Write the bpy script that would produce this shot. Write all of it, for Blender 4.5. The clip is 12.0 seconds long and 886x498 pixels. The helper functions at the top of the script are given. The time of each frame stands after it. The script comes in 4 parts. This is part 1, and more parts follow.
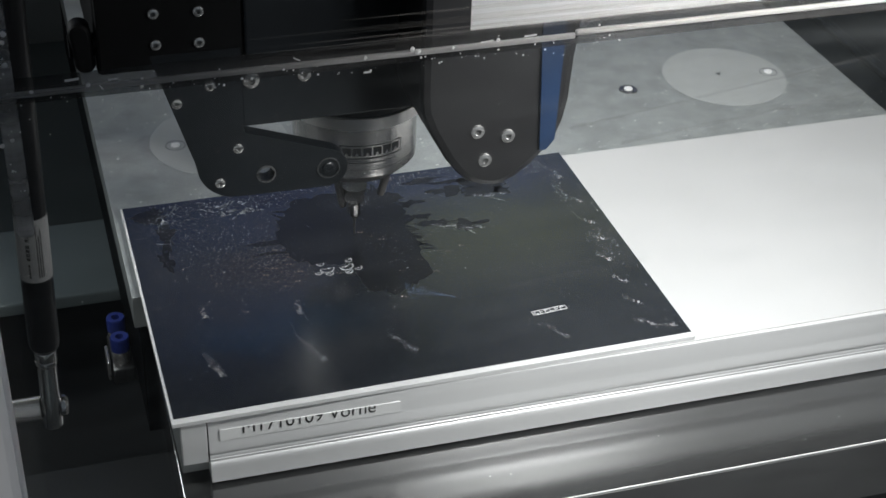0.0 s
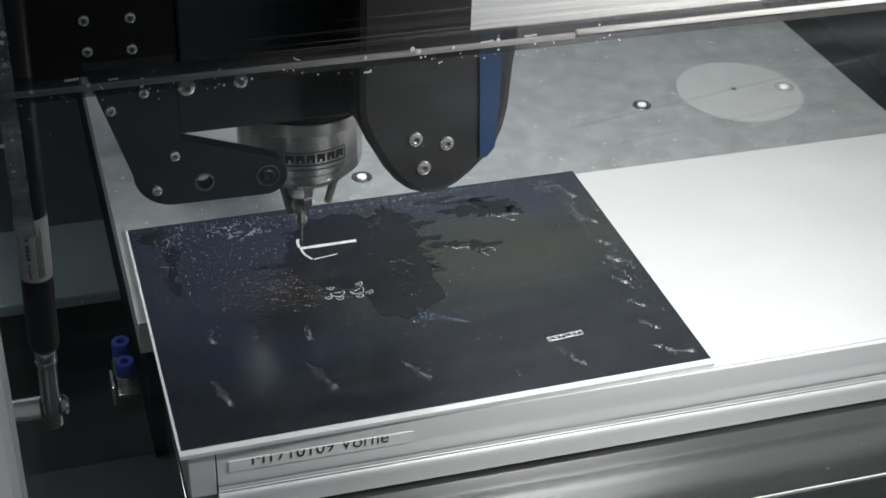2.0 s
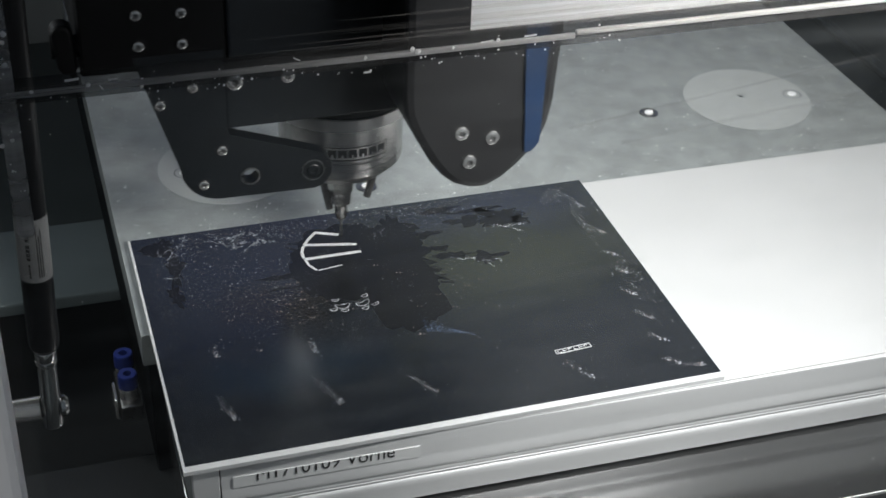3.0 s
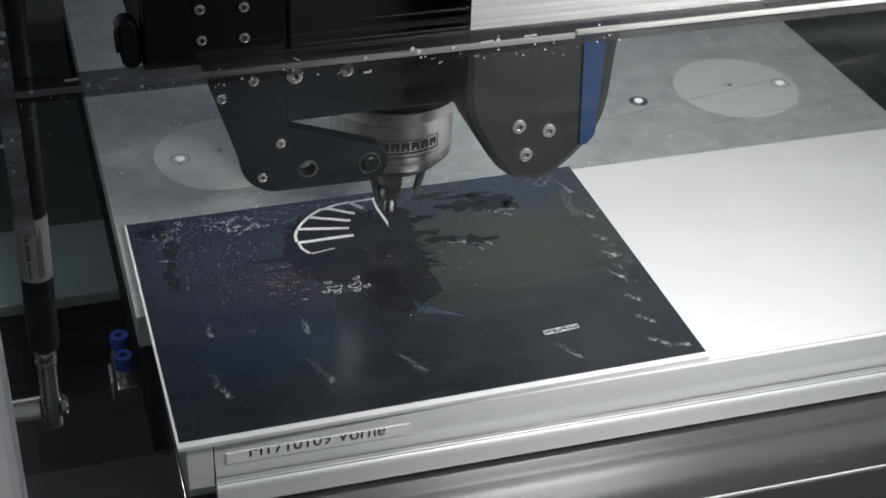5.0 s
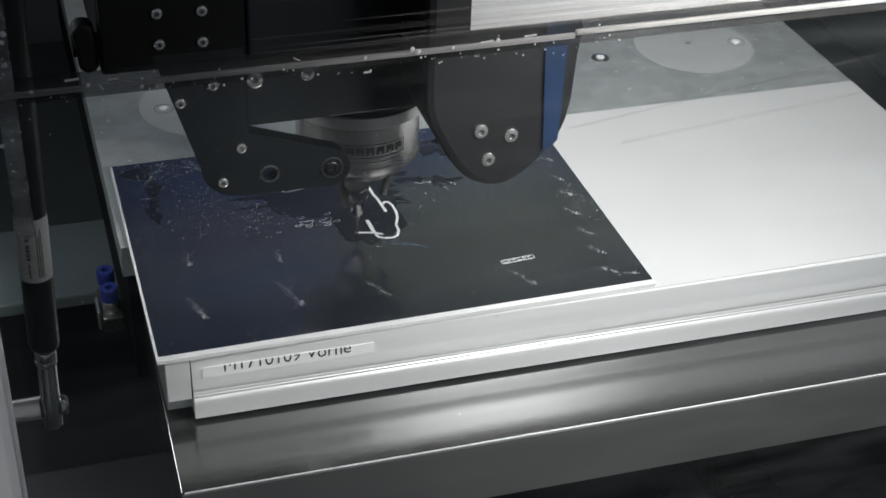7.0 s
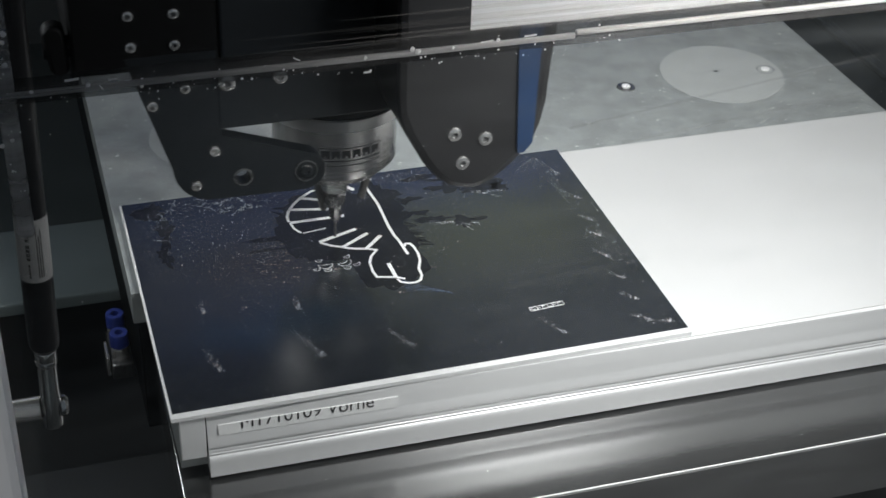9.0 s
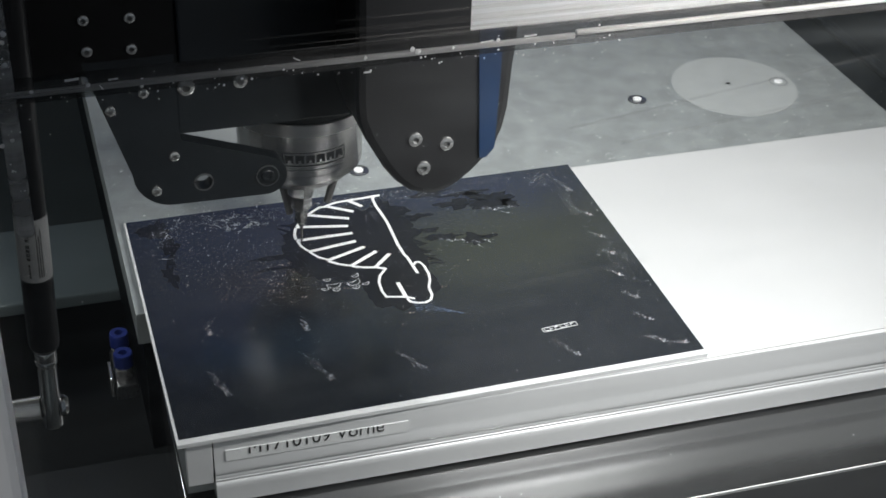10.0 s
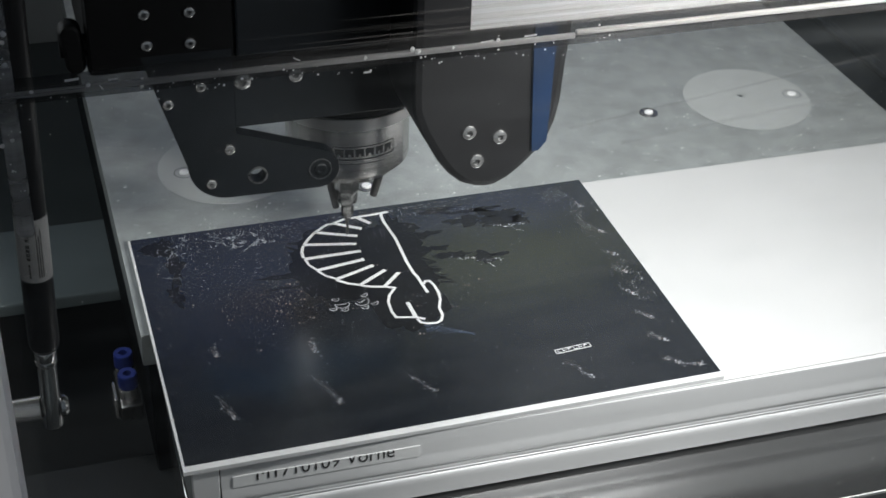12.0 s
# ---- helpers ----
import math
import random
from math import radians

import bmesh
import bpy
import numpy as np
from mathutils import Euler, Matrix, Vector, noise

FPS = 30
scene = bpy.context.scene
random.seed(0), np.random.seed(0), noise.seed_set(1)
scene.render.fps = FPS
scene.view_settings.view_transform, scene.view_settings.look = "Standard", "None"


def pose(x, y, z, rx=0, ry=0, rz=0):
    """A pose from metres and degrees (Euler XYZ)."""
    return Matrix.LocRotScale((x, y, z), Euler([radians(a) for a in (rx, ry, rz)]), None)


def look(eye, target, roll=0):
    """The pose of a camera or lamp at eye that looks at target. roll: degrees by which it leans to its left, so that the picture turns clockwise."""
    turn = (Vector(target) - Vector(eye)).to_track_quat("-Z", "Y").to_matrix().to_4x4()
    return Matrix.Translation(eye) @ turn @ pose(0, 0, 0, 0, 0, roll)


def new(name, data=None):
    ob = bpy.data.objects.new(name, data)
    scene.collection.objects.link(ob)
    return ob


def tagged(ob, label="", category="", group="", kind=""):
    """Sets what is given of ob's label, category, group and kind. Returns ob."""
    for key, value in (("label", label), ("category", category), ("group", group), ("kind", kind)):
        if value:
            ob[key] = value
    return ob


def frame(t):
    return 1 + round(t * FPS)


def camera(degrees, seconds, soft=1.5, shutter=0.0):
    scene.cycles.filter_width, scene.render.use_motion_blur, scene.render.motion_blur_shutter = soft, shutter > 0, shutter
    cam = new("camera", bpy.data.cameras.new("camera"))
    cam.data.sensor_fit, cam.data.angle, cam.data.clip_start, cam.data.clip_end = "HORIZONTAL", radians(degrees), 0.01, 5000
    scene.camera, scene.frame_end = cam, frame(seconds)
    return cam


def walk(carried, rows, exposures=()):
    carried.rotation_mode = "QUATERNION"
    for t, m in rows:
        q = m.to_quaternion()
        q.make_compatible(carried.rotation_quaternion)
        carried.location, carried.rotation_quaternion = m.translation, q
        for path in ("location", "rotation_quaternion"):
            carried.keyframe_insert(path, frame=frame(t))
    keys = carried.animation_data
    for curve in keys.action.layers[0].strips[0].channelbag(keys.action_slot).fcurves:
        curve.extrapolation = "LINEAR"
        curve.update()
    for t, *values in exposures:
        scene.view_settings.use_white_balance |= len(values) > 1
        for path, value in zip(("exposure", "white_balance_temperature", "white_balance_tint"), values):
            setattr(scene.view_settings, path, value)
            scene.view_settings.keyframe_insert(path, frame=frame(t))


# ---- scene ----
cam = camera(33.67, 12.0, soft=1.6, shutter=0.3)
EYE = pose(-0.0782, -0.8290, 0.7065, 56.17, -1.98, -17.39)
walk(cam, [(0.0, EYE), (12.0, EYE)])

# ---- light: inferred and added enclosure lamps, dim hall light through the front door ----
world = bpy.data.worlds.new("hall")
scene.world = world
world.use_nodes = True
world.node_tree.nodes["Background"].inputs["Color"].default_value = (0.75, 0.85, 1.0, 1)
world.node_tree.nodes["Background"].inputs["Strength"].default_value = 0.125


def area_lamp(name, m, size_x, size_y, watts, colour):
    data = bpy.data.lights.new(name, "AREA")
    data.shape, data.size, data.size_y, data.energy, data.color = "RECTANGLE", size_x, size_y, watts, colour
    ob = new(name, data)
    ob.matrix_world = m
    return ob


# two unseen strips, inferred from the long highlights on the screws
area_lamp("unseen_machine_lamp", pose(0.37, 0.29, 0.65, 6, 0, 0), 0.28, 0.04, 4.1, (1.0, 0.99, 0.98))
area_lamp("unseen_machine_lamp", pose(0.42, -0.165, 0.38, 28, 0, 0), 0.22, 0.04, 3.2, (1.0, 0.99, 0.98))
# added fill for the left side of the table
area_lamp("unseen_machine_lamp", pose(-0.22, 0.28, 0.33, 0, -50, 0), 0.04, 0.30, 0.72, (0.95, 0.98, 1.0))
# added lamp that lights the back wall for reflections in the plate
area_lamp("unseen_machine_lamp", look((0.60, 0.72, 0.42), (0.60, 1.07, 0.78)), 0.80, 0.04, 2.5, (1.0, 0.99, 0.98))
# added narrow spot that brightens the white sheet on the upper pane
hall = area_lamp("added_hall_fill", look((0.72, -1.00, 0.95), (0.38, -0.25, 0.58)), 0.30, 0.30, 2.3, (1.0, 0.98, 0.95))
hall.data.spread = radians(26)
# added narrow spot that brightens the door frame and left edge strip
hall = area_lamp("added_hall_fill", look((-0.75, -1.35, 1.05), (-0.13, -0.35, 0.22)), 0.20, 0.20, 0.20, (1.0, 0.98, 0.95))
hall.data.spread = radians(40)
scene.view_settings.exposure = 0.0


# ---- materials ----
def material(name, base, rough=0.5, metal=0.0, spread=0.0, scale=40.0, grain=0.0, grain_scale=900.0, bump=0.0, stretch=(1, 1, 1), second=None, coat=0.0):
    """A principled surface with broad stains, fine grain and relief in object space."""
    m = bpy.data.materials.new(name)
    m.use_nodes = True
    n, l = m.node_tree.nodes, m.node_tree.links
    b = n["Principled BSDF"]
    b.inputs["Roughness"].default_value, b.inputs["Metallic"].default_value = rough, metal
    b.inputs["Coat Weight"].default_value = coat
    co = n.new("ShaderNodeTexCoord")
    mp = n.new("ShaderNodeMapping")
    mp.inputs["Scale"].default_value = stretch
    l.new(co.outputs["Object"], mp.inputs["Vector"])
    big = n.new("ShaderNodeTexNoise")
    big.inputs["Scale"].default_value, big.inputs["Detail"].default_value = scale, 6
    fine = n.new("ShaderNodeTexNoise")
    fine.inputs["Scale"].default_value, fine.inputs["Detail"].default_value = grain_scale, 3
    for t in (big, fine):
        l.new(mp.outputs["Vector"], t.inputs["Vector"])
    ramp = n.new("ShaderNodeMix")
    ramp.data_type = "RGBA"
    dark = [c * (1 - spread) for c in base]
    ramp.inputs["A"].default_value = (*(second or dark), 1)
    ramp.inputs["B"].default_value = (*base, 1)
    step = n.new("ShaderNodeMapRange")
    step.inputs["From Min"].default_value, step.inputs["From Max"].default_value = 0.35, 0.65
    l.new(big.outputs["Fac"], step.inputs["Value"])
    l.new(step.outputs["Result"], ramp.inputs["Factor"])
    l.new(ramp.outputs["Result"], b.inputs["Base Color"])
    rr = n.new("ShaderNodeMapRange")
    rr.inputs["To Min"].default_value, rr.inputs["To Max"].default_value = max(0.02, rough - grain), min(1, rough + grain)
    l.new(fine.outputs["Fac"], rr.inputs["Value"])
    l.new(rr.outputs["Result"], b.inputs["Roughness"])
    if bump:
        bp = n.new("ShaderNodeBump")
        bp.inputs["Strength"].default_value, bp.inputs["Distance"].default_value = bump, 0.0005
        l.new(fine.outputs["Fac"], bp.inputs["Height"])
        l.new(bp.outputs["Normal"], b.inputs["Normal"])
    return m


def clear(name, tint, gloss, rough=0.03, smear=0.0, milk=(0.8, 0.8, 0.8), scale=30.0, stretch=(1, 1, 1), lo=0.45, hi=0.75, base=0.0):
    """A see-through sheet with gloss and a share of milky smears."""
    m = bpy.data.materials.new(name)
    m.use_nodes = True
    n, l = m.node_tree.nodes, m.node_tree.links
    n.remove(n["Principled BSDF"])
    tr, gl, df = n.new("ShaderNodeBsdfTransparent"), n.new("ShaderNodeBsdfGlossy"), n.new("ShaderNodeBsdfDiffuse")
    tl = n.new("ShaderNodeBsdfTranslucent")
    tr.inputs["Color"].default_value = (*tint, 1)
    gl.inputs["Roughness"].default_value = rough
    df.inputs["Color"].default_value = tl.inputs["Color"].default_value = (*milk, 1)
    ad, mx, mg = n.new("ShaderNodeMixShader"), n.new("ShaderNodeMixShader"), n.new("ShaderNodeMixShader")
    l.new(df.outputs[0], ad.inputs[1]), l.new(tl.outputs[0], ad.inputs[2])
    mg.inputs[0].default_value = gloss
    l.new(tr.outputs[0], mg.inputs[1]), l.new(gl.outputs[0], mg.inputs[2])
    co, mp, nz = n.new("ShaderNodeTexCoord"), n.new("ShaderNodeMapping"), n.new("ShaderNodeTexNoise")
    mp.inputs["Scale"].default_value = stretch
    nz.inputs["Scale"].default_value, nz.inputs["Detail"].default_value = scale, 5
    l.new(co.outputs["Object"], mp.inputs["Vector"]), l.new(mp.outputs["Vector"], nz.inputs["Vector"])
    mr = n.new("ShaderNodeMapRange")
    mr.inputs["From Min"].default_value, mr.inputs["From Max"].default_value = lo, hi
    mr.inputs["To Min"].default_value, mr.inputs["To Max"].default_value = base, smear
    l.new(nz.outputs["Fac"], mr.inputs["Value"]), l.new(mr.outputs["Result"], mx.inputs[0])
    l.new(mg.outputs[0], mx.inputs[1]), l.new(ad.outputs[0], mx.inputs[2])
    l.new(mx.outputs[0], n["Material Output"].inputs["Surface"])
    return m


BLACK = material("black_anodised_aluminium", (0.0052, 0.0065, 0.0080), 0.40, 0.0, 0.35, 25, 0.08, 1500, 0.05)
BLACK.node_tree.nodes["Principled BSDF"].inputs["Specular IOR Level"].default_value = 0.3
BLACK_SIDE = material("plastic_and_shade_black", (0.0028, 0.0028, 0.003), 0.6, 0.0, 0.3, 30, 0.1)
BRACKET = material("black_cast_bracket", (0.0058, 0.0056, 0.0062), 0.42, 0.0, 0.3, 25, 0.08, 1500, 0.05)
# tone streaks along the axis paint soft reflections into the steel
STEEL = material("turned_steel", (0.66, 0.645, 0.63), 0.23, 0.80, 0.18, 45, 0.05, 120, 0.0, (1, 1, 0.02))
FLANGE = material("bright_ground_steel", (0.62, 0.61, 0.60), 0.30, 0.72, 0.04, 40, 0.01, 300, 0.0, (1, 1, 0.05))
STEEL_DARK = material("dark_tool_steel", (0.20, 0.20, 0.20), 0.28, 0.9, 0.15, 60, 0.03, 900, 0.0)
SCREW = material("screw_steel", (0.62, 0.615, 0.61), 0.18, 0.9, 0.15, 200, 0.06)
SOCKET = material("socket_shadow_steel", (0.20, 0.20, 0.20), 0.25, 0.85, 0.2, 200)
BLUE = material("blue_stripe_paint", (0.0045, 0.014, 0.038), 0.4, 0.0, 0.2, 40, 0.08)
BLUE_PLASTIC = material("blue_fitting_plastic", (0.025, 0.045, 0.26), 0.4, 0.0, 0.2, 80, 0.08)
TABLE = material("milled_table_aluminium", (0.35, 0.37, 0.366), 0.45, 0.25, 0.22, 45, 0.10, 800, 0.05)
DISC = material("plug_aluminium", (0.435, 0.45, 0.445), 0.5, 0.15, 0.08, 60, 0.1, 900, 0.05)
RAIL = material("brushed_rail_aluminium", (0.85, 0.85, 0.85), 0.40, 0.30, 0.08, 20, 0.10, 400, 0.03, (0.3, 6, 6))
SHEET = material("grey_sheet_steel", (0.22, 0.22, 0.22), 0.175, 0.90, 0.08, 12, 0.03, 200, 0.04, (0.4, 3, 3))
FOLD = material("brightened_matt_sheet", (0.17, 0.17, 0.17), 0.45, 0.2, 0.15, 9, 0.08, 500, 0.03, (0.4, 3, 3))
CARD = material("white_vacuum_card", (0.53, 0.53, 0.53), 0.65, 0.0, 0.03, 15, 0.1, 700, 0.04)
STRIP = material("painted_seam_highlight", (0.36, 0.36, 0.355), 0.5, 0.0, 0.15, 30, 0.1)
PLATE_CORE = material("plate_aluminium", (0.76, 0.76, 0.76), 0.45, 0.1, 0.08, 60, 0.1)
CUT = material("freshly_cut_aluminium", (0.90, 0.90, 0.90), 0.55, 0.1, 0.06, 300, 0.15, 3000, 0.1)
FLECK = material("bare_metal_fleck", (0.80, 0.82, 0.85), 0.45, 0.3, 0.5, 900, 0.15, 3000)
COAST = material("bare_metal_line", (0.84, 0.86, 0.88), 0.5, 0.1, 0.5, 400, 0.15, 3000)
CHIP = material("metal_chip", (0.7, 0.7, 0.7), 0.5, 0.2)
RUST_FLECK = material("copper_toned_fleck", (0.42, 0.34, 0.30), 0.5, 0.2, 0.4, 900, 0.15, 3000)
INK = material("black_ink", (0.02, 0.02, 0.02), 0.6)
ENGRAVE = material("grey_engraved_fill", (0.09, 0.09, 0.09), 0.6)
NOZZLE = material("smoked_plastic", (0.065, 0.063, 0.063), 0.35, 0.0, 0.2, 80, 0.05)
MARK = material("grey_engraved_line", (0.82, 0.83, 0.84), 0.5, 0.1, 0.4, 300, 0.1)
BED_DARK = material("dark_slate_sheet", (0.010, 0.014, 0.016), 0.5, 0.0, 0.3, 8, 0.12)
LABEL = material("white_label_tape", (0.90, 0.90, 0.89), 0.5, 0.0, 0.04, 60, 0.1)
GREY_LABEL = material("grey_strut_label", (0.17, 0.17, 0.17), 0.5, 0.0, 0.2, 60, 0.1)
CHROME = material("worn_chrome", (0.55, 0.55, 0.55), 0.18, 1.0, 0.2, 60, 0.08)
STRUT = material("black_strut_paint", (0.006, 0.006, 0.0066), 0.34, 0.0, 0.3, 40, 0.1)
for dark, gloss in ((BLACK_SIDE, 0.08), (STRUT, 0.2)):
    dark.node_tree.nodes["Principled BSDF"].inputs["Specular IOR Level"].default_value = gloss
BED = material("dark_machine_bed", (0.012, 0.014, 0.015), 0.55, 0.0, 0.3, 8, 0.12)
BED_FLOOR = material("grey_machine_bed", (0.03, 0.032, 0.033), 0.5, 0.1, 0.3, 8, 0.12)
BED_PANEL = material("grey_bed_panel", (0.14, 0.17, 0.175), 0.5, 0.1, 0.15, 10, 0.1)
REAR = material("slate_haze_sheet", (0.045, 0.056, 0.057), 0.5, 0.0, 0.2, 8, 0.1)
WALL = material("grey_enclosure_paint", (0.12, 0.13, 0.133), 0.55, 0.0, 0.12, 6, 0.08)
FRAME = material("light_grey_door_frame", (0.90, 0.90, 0.90), 0.5, 0.0, 0.06, 8, 0.08)
PANE_CLEAN = clear("clean_door_glazing", (0.96, 0.975, 0.98), 0.006, 0.05, 0.0)
PANE = clear("door_glazing", (0.97, 0.985, 0.985), 0.012, 0.05, 0.04, (0.7, 0.75, 0.77), 14, (1, 1, 7), 0.42, 0.85, 0.007)
EDGE = clear("glazing_edge", (0.62, 0.63, 0.64), 0.03, 0.2, 0.45, (0.16, 0.16, 0.16), 60, (0.25, 1, 3), 0.35, 0.8, 0.06)
# milky patches paint the glints on the seam and the left edge
GLINT = clear("painted_glint_smears", (0.85, 0.85, 0.85), 0.04, 0.2, 0.70, (0.60, 0.60, 0.60), 45, (0.12, 1, 2.5), 0.35, 0.75, 0.14)
PANE_REFLECTION = clear("painted_reflection", (0.9, 0.9, 0.9), 0.01, 0.3, 0.95, (0.70, 0.705, 0.71), 10, (1, 1, 1), 0.1, 0.4, 0.8)
DROP = clear("splash_and_glint", (0.9, 0.9, 0.9), 0.15, 0.2, 0.95, (0.95, 0.95, 0.95), 300, (1, 1, 1), 0.3, 0.6, 0.7)
HAZE = clear("streaky_haze", (0.95, 0.94, 0.93), 0.01, 0.2, 0.18, (0.62, 0.60, 0.58), 26, (0.10, 1, 5), 0.38, 0.72, 0.03)
STREAK = clear("wiped_streak", (0.97, 0.97, 0.97), 0.02, 0.2, 0.06, (0.7, 0.7, 0.7), 40, (0.3, 1, 2), 0.35, 0.75, 0.01)


def printed_coat():
    """Dark glossy print: reflections painted in as navy, slate and olive clouds, fine grain, a near-black figure under
    the engraving.
    """
    m = material("dark_printed_coat", (0.016, 0.020, 0.030), 0.23, 0.0, 0.3, 14, 0.05, 2500, 0.02)
    n, l = m.node_tree.nodes, m.node_tree.links
    b = n["Principled BSDF"]
    b.inputs["Specular IOR Level"].default_value = 1.0
    co = n.new("ShaderNodeTexCoord")

    def noise_fac(scale, detail, lo, hi, shift):
        mp, nz, mr = n.new("ShaderNodeMapping"), n.new("ShaderNodeTexNoise"), n.new("ShaderNodeMapRange")
        mp.inputs["Location"].default_value = (shift, shift * 0.7, 0)
        nz.inputs["Scale"].default_value, nz.inputs["Detail"].default_value = scale, detail
        mr.inputs["From Min"].default_value, mr.inputs["From Max"].default_value = lo, hi
        l.new(co.outputs["Object"], mp.inputs["Vector"]), l.new(mp.outputs["Vector"], nz.inputs["Vector"])
        l.new(nz.outputs["Fac"], mr.inputs["Value"])
        return mr.outputs["Result"]

    def blend(fac, first, colour):
        mx = n.new("ShaderNodeMix")
        mx.data_type = "RGBA"
        l.new(fac, mx.inputs["Factor"])
        if first is None:
            mx.inputs["A"].default_value = (0.008, 0.010, 0.014, 1)
        else:
            l.new(first, mx.inputs["A"])
        mx.inputs["B"].default_value = (*colour, 1)
        return mx.outputs["Result"]

    warp = n.new("ShaderNodeTexNoise")
    warp.inputs["Scale"].default_value, warp.inputs["Detail"].default_value = 22, 6
    l.new(co.outputs["Object"], warp.inputs["Vector"])
    off = n.new("ShaderNodeVectorMath")
    off.operation = "MULTIPLY_ADD"
    off.inputs[1].default_value, off.inputs[2].default_value = (0.07, 0.07, 0), (-0.035, -0.035, 0)
    l.new(warp.outputs["Color"], off.inputs[0])
    place = n.new("ShaderNodeVectorMath")
    l.new(co.outputs["Object"], place.inputs[0]), l.new(off.outputs["Vector"], place.inputs[1])
    c = blend(noise_fac(30, 8, 0.45, 0.75, 3.1), None, (0.015, 0.017, 0.021))
    c = blend(noise_fac(260, 6, 0.52, 0.85, 5.3), c, (0.024, 0.027, 0.032))
    # broad reflections painted as colour clouds: x, y, half width, half depth, colour
    for x, y, rx, ry, colour in ((0.320, 0.268, 0.150, 0.045, (0.011, 0.014, 0.030)), (0.300, 0.188, 0.170, 0.085, (0.018, 0.021, 0.019)), (0.100, 0.092, 0.110, 0.045, (0.009, 0.016, 0.026)),
                                 (0.120, 0.186, 0.075, 0.050, (0.014, 0.012, 0.011)), (0.080, 0.246, 0.105, 0.050, (0.010, 0.014, 0.024))):
        mp, gr, mr = n.new("ShaderNodeMapping"), n.new("ShaderNodeTexGradient"), n.new("ShaderNodeMapRange")
        mp.vector_type = "TEXTURE"
        mp.inputs["Location"].default_value, mp.inputs["Scale"].default_value = (x, y, 0.0041), (rx, ry, 1)
        gr.gradient_type = "SPHERICAL"
        mr.interpolation_type = "SMOOTHSTEP"
        mr.inputs["From Max"].default_value = 0.75
        l.new(place.outputs["Vector"], mp.inputs["Vector"]), l.new(mp.outputs["Vector"], gr.inputs["Vector"])
        l.new(gr.outputs["Fac"], mr.inputs["Value"])
        c = blend(mr.outputs["Result"], c, colour)
    c = blend(noise_fac(120, 8, 0.50, 0.80, 7.7), c, (0.014, 0.016, 0.020))
    c = blend(noise_fac(420, 5, 0.56, 0.86, 9.1), c, (0.026, 0.031, 0.038))
    l.new(c, b.inputs["Base Color"])
    return m


def turned(mat):
    """Fine grooves round the axis draw highlights out along it."""
    n, l = mat.node_tree.nodes, mat.node_tree.links
    t = n.new("ShaderNodeTangent")
    t.direction_type, t.axis = "RADIAL", "Z"
    b = n["Principled BSDF"]
    b.inputs["Anisotropic"].default_value, b.inputs["Anisotropic Rotation"].default_value = 0.85, 0.25
    l.new(t.outputs["Tangent"], b.inputs["Tangent"])


turned(STEEL), turned(FLANGE)


def sparkle(mat, low, high):
    """Vary the brightness from fleck to fleck."""
    n, l = mat.node_tree.nodes, mat.node_tree.links
    geo, mx = n.new("ShaderNodeNewGeometry"), n.new("ShaderNodeMix")
    pw = n.new("ShaderNodeMath")
    pw.operation = "POWER"
    pw.inputs[1].default_value = 1.1
    mx.data_type = "RGBA"
    mx.inputs["A"].default_value, mx.inputs["B"].default_value = (*low, 1), (*high, 1)
    l.new(geo.outputs["Random Per Island"], pw.inputs[0]), l.new(pw.outputs["Value"], mx.inputs["Factor"])
    l.new(mx.outputs["Result"], n["Principled BSDF"].inputs["Base Color"])


sparkle(CHIP, (0.38, 0.40, 0.40), (0.92, 0.92, 0.92))
sparkle(FLECK, (0.20, 0.22, 0.26), (0.95, 0.97, 1.0))
BLUE_GLINT = material("painted_blue_glint", (0.2, 0.35, 0.7), 0.4)
sparkle(BLUE_GLINT, (0.02, 0.03, 0.07), (0.20, 0.28, 0.42))
sparkle(RUST_FLECK, (0.08, 0.06, 0.05), (0.75, 0.62, 0.55))
COAT = printed_coat()
PATCH = material("matt_dark_print", (0.0055, 0.006, 0.0075), 0.34, 0.0, 0.3, 200, 0.1)
PATCH.node_tree.nodes["Principled BSDF"].inputs["Specular IOR Level"].default_value = 0.52


# ---- building helpers ----
ORIGIN = {}


def thing(name, at, label, category, group="", kind=""):
    ob = new(name)
    ob.empty_display_size = 0.02
    ob.matrix_world = Matrix.Translation(at)
    ORIGIN[ob.name] = Vector(at)
    return tagged(ob, label, category, group, kind)


def finish(bm, mat, name, smooth=0.36):
    bmesh.ops.recalc_face_normals(bm, faces=bm.faces)
    me = bpy.data.meshes.new(name)
    for f in bm.faces:
        f.smooth = True
    for e in bm.edges:
        if len(e.link_faces) == 2 and e.calc_face_angle(0) > smooth:
            e.smooth = False
    bm.to_mesh(me)
    bm.free()
    me.materials.append(mat)
    return me


def part(name, bm, mat, parent, label="", kind="", smooth=0.36):
    """One mesh under a thing or a part; bm is in world coordinates at rest."""
    origin = ORIGIN[parent.name]
    bmesh.ops.translate(bm, verts=bm.verts, vec=-origin)
    ob = new(name, finish(bm, mat, name, smooth))
    ob.parent = parent
    ORIGIN[ob.name] = origin
    return tagged(ob, label, kind=kind)


def piece(name, mesh, parent, m, label=""):
    """A part that shares its mesh, at the pose m in the world at rest."""
    ob = new(name, mesh)
    ob.parent = parent
    ob.matrix_basis = Matrix.Translation(-ORIGIN[parent.name]) @ m
    return tagged(ob, label)


def setting(name, bm, mat, label, category):
    return tagged(new(name, finish(bm, mat, name)), label, category, kind="structure")


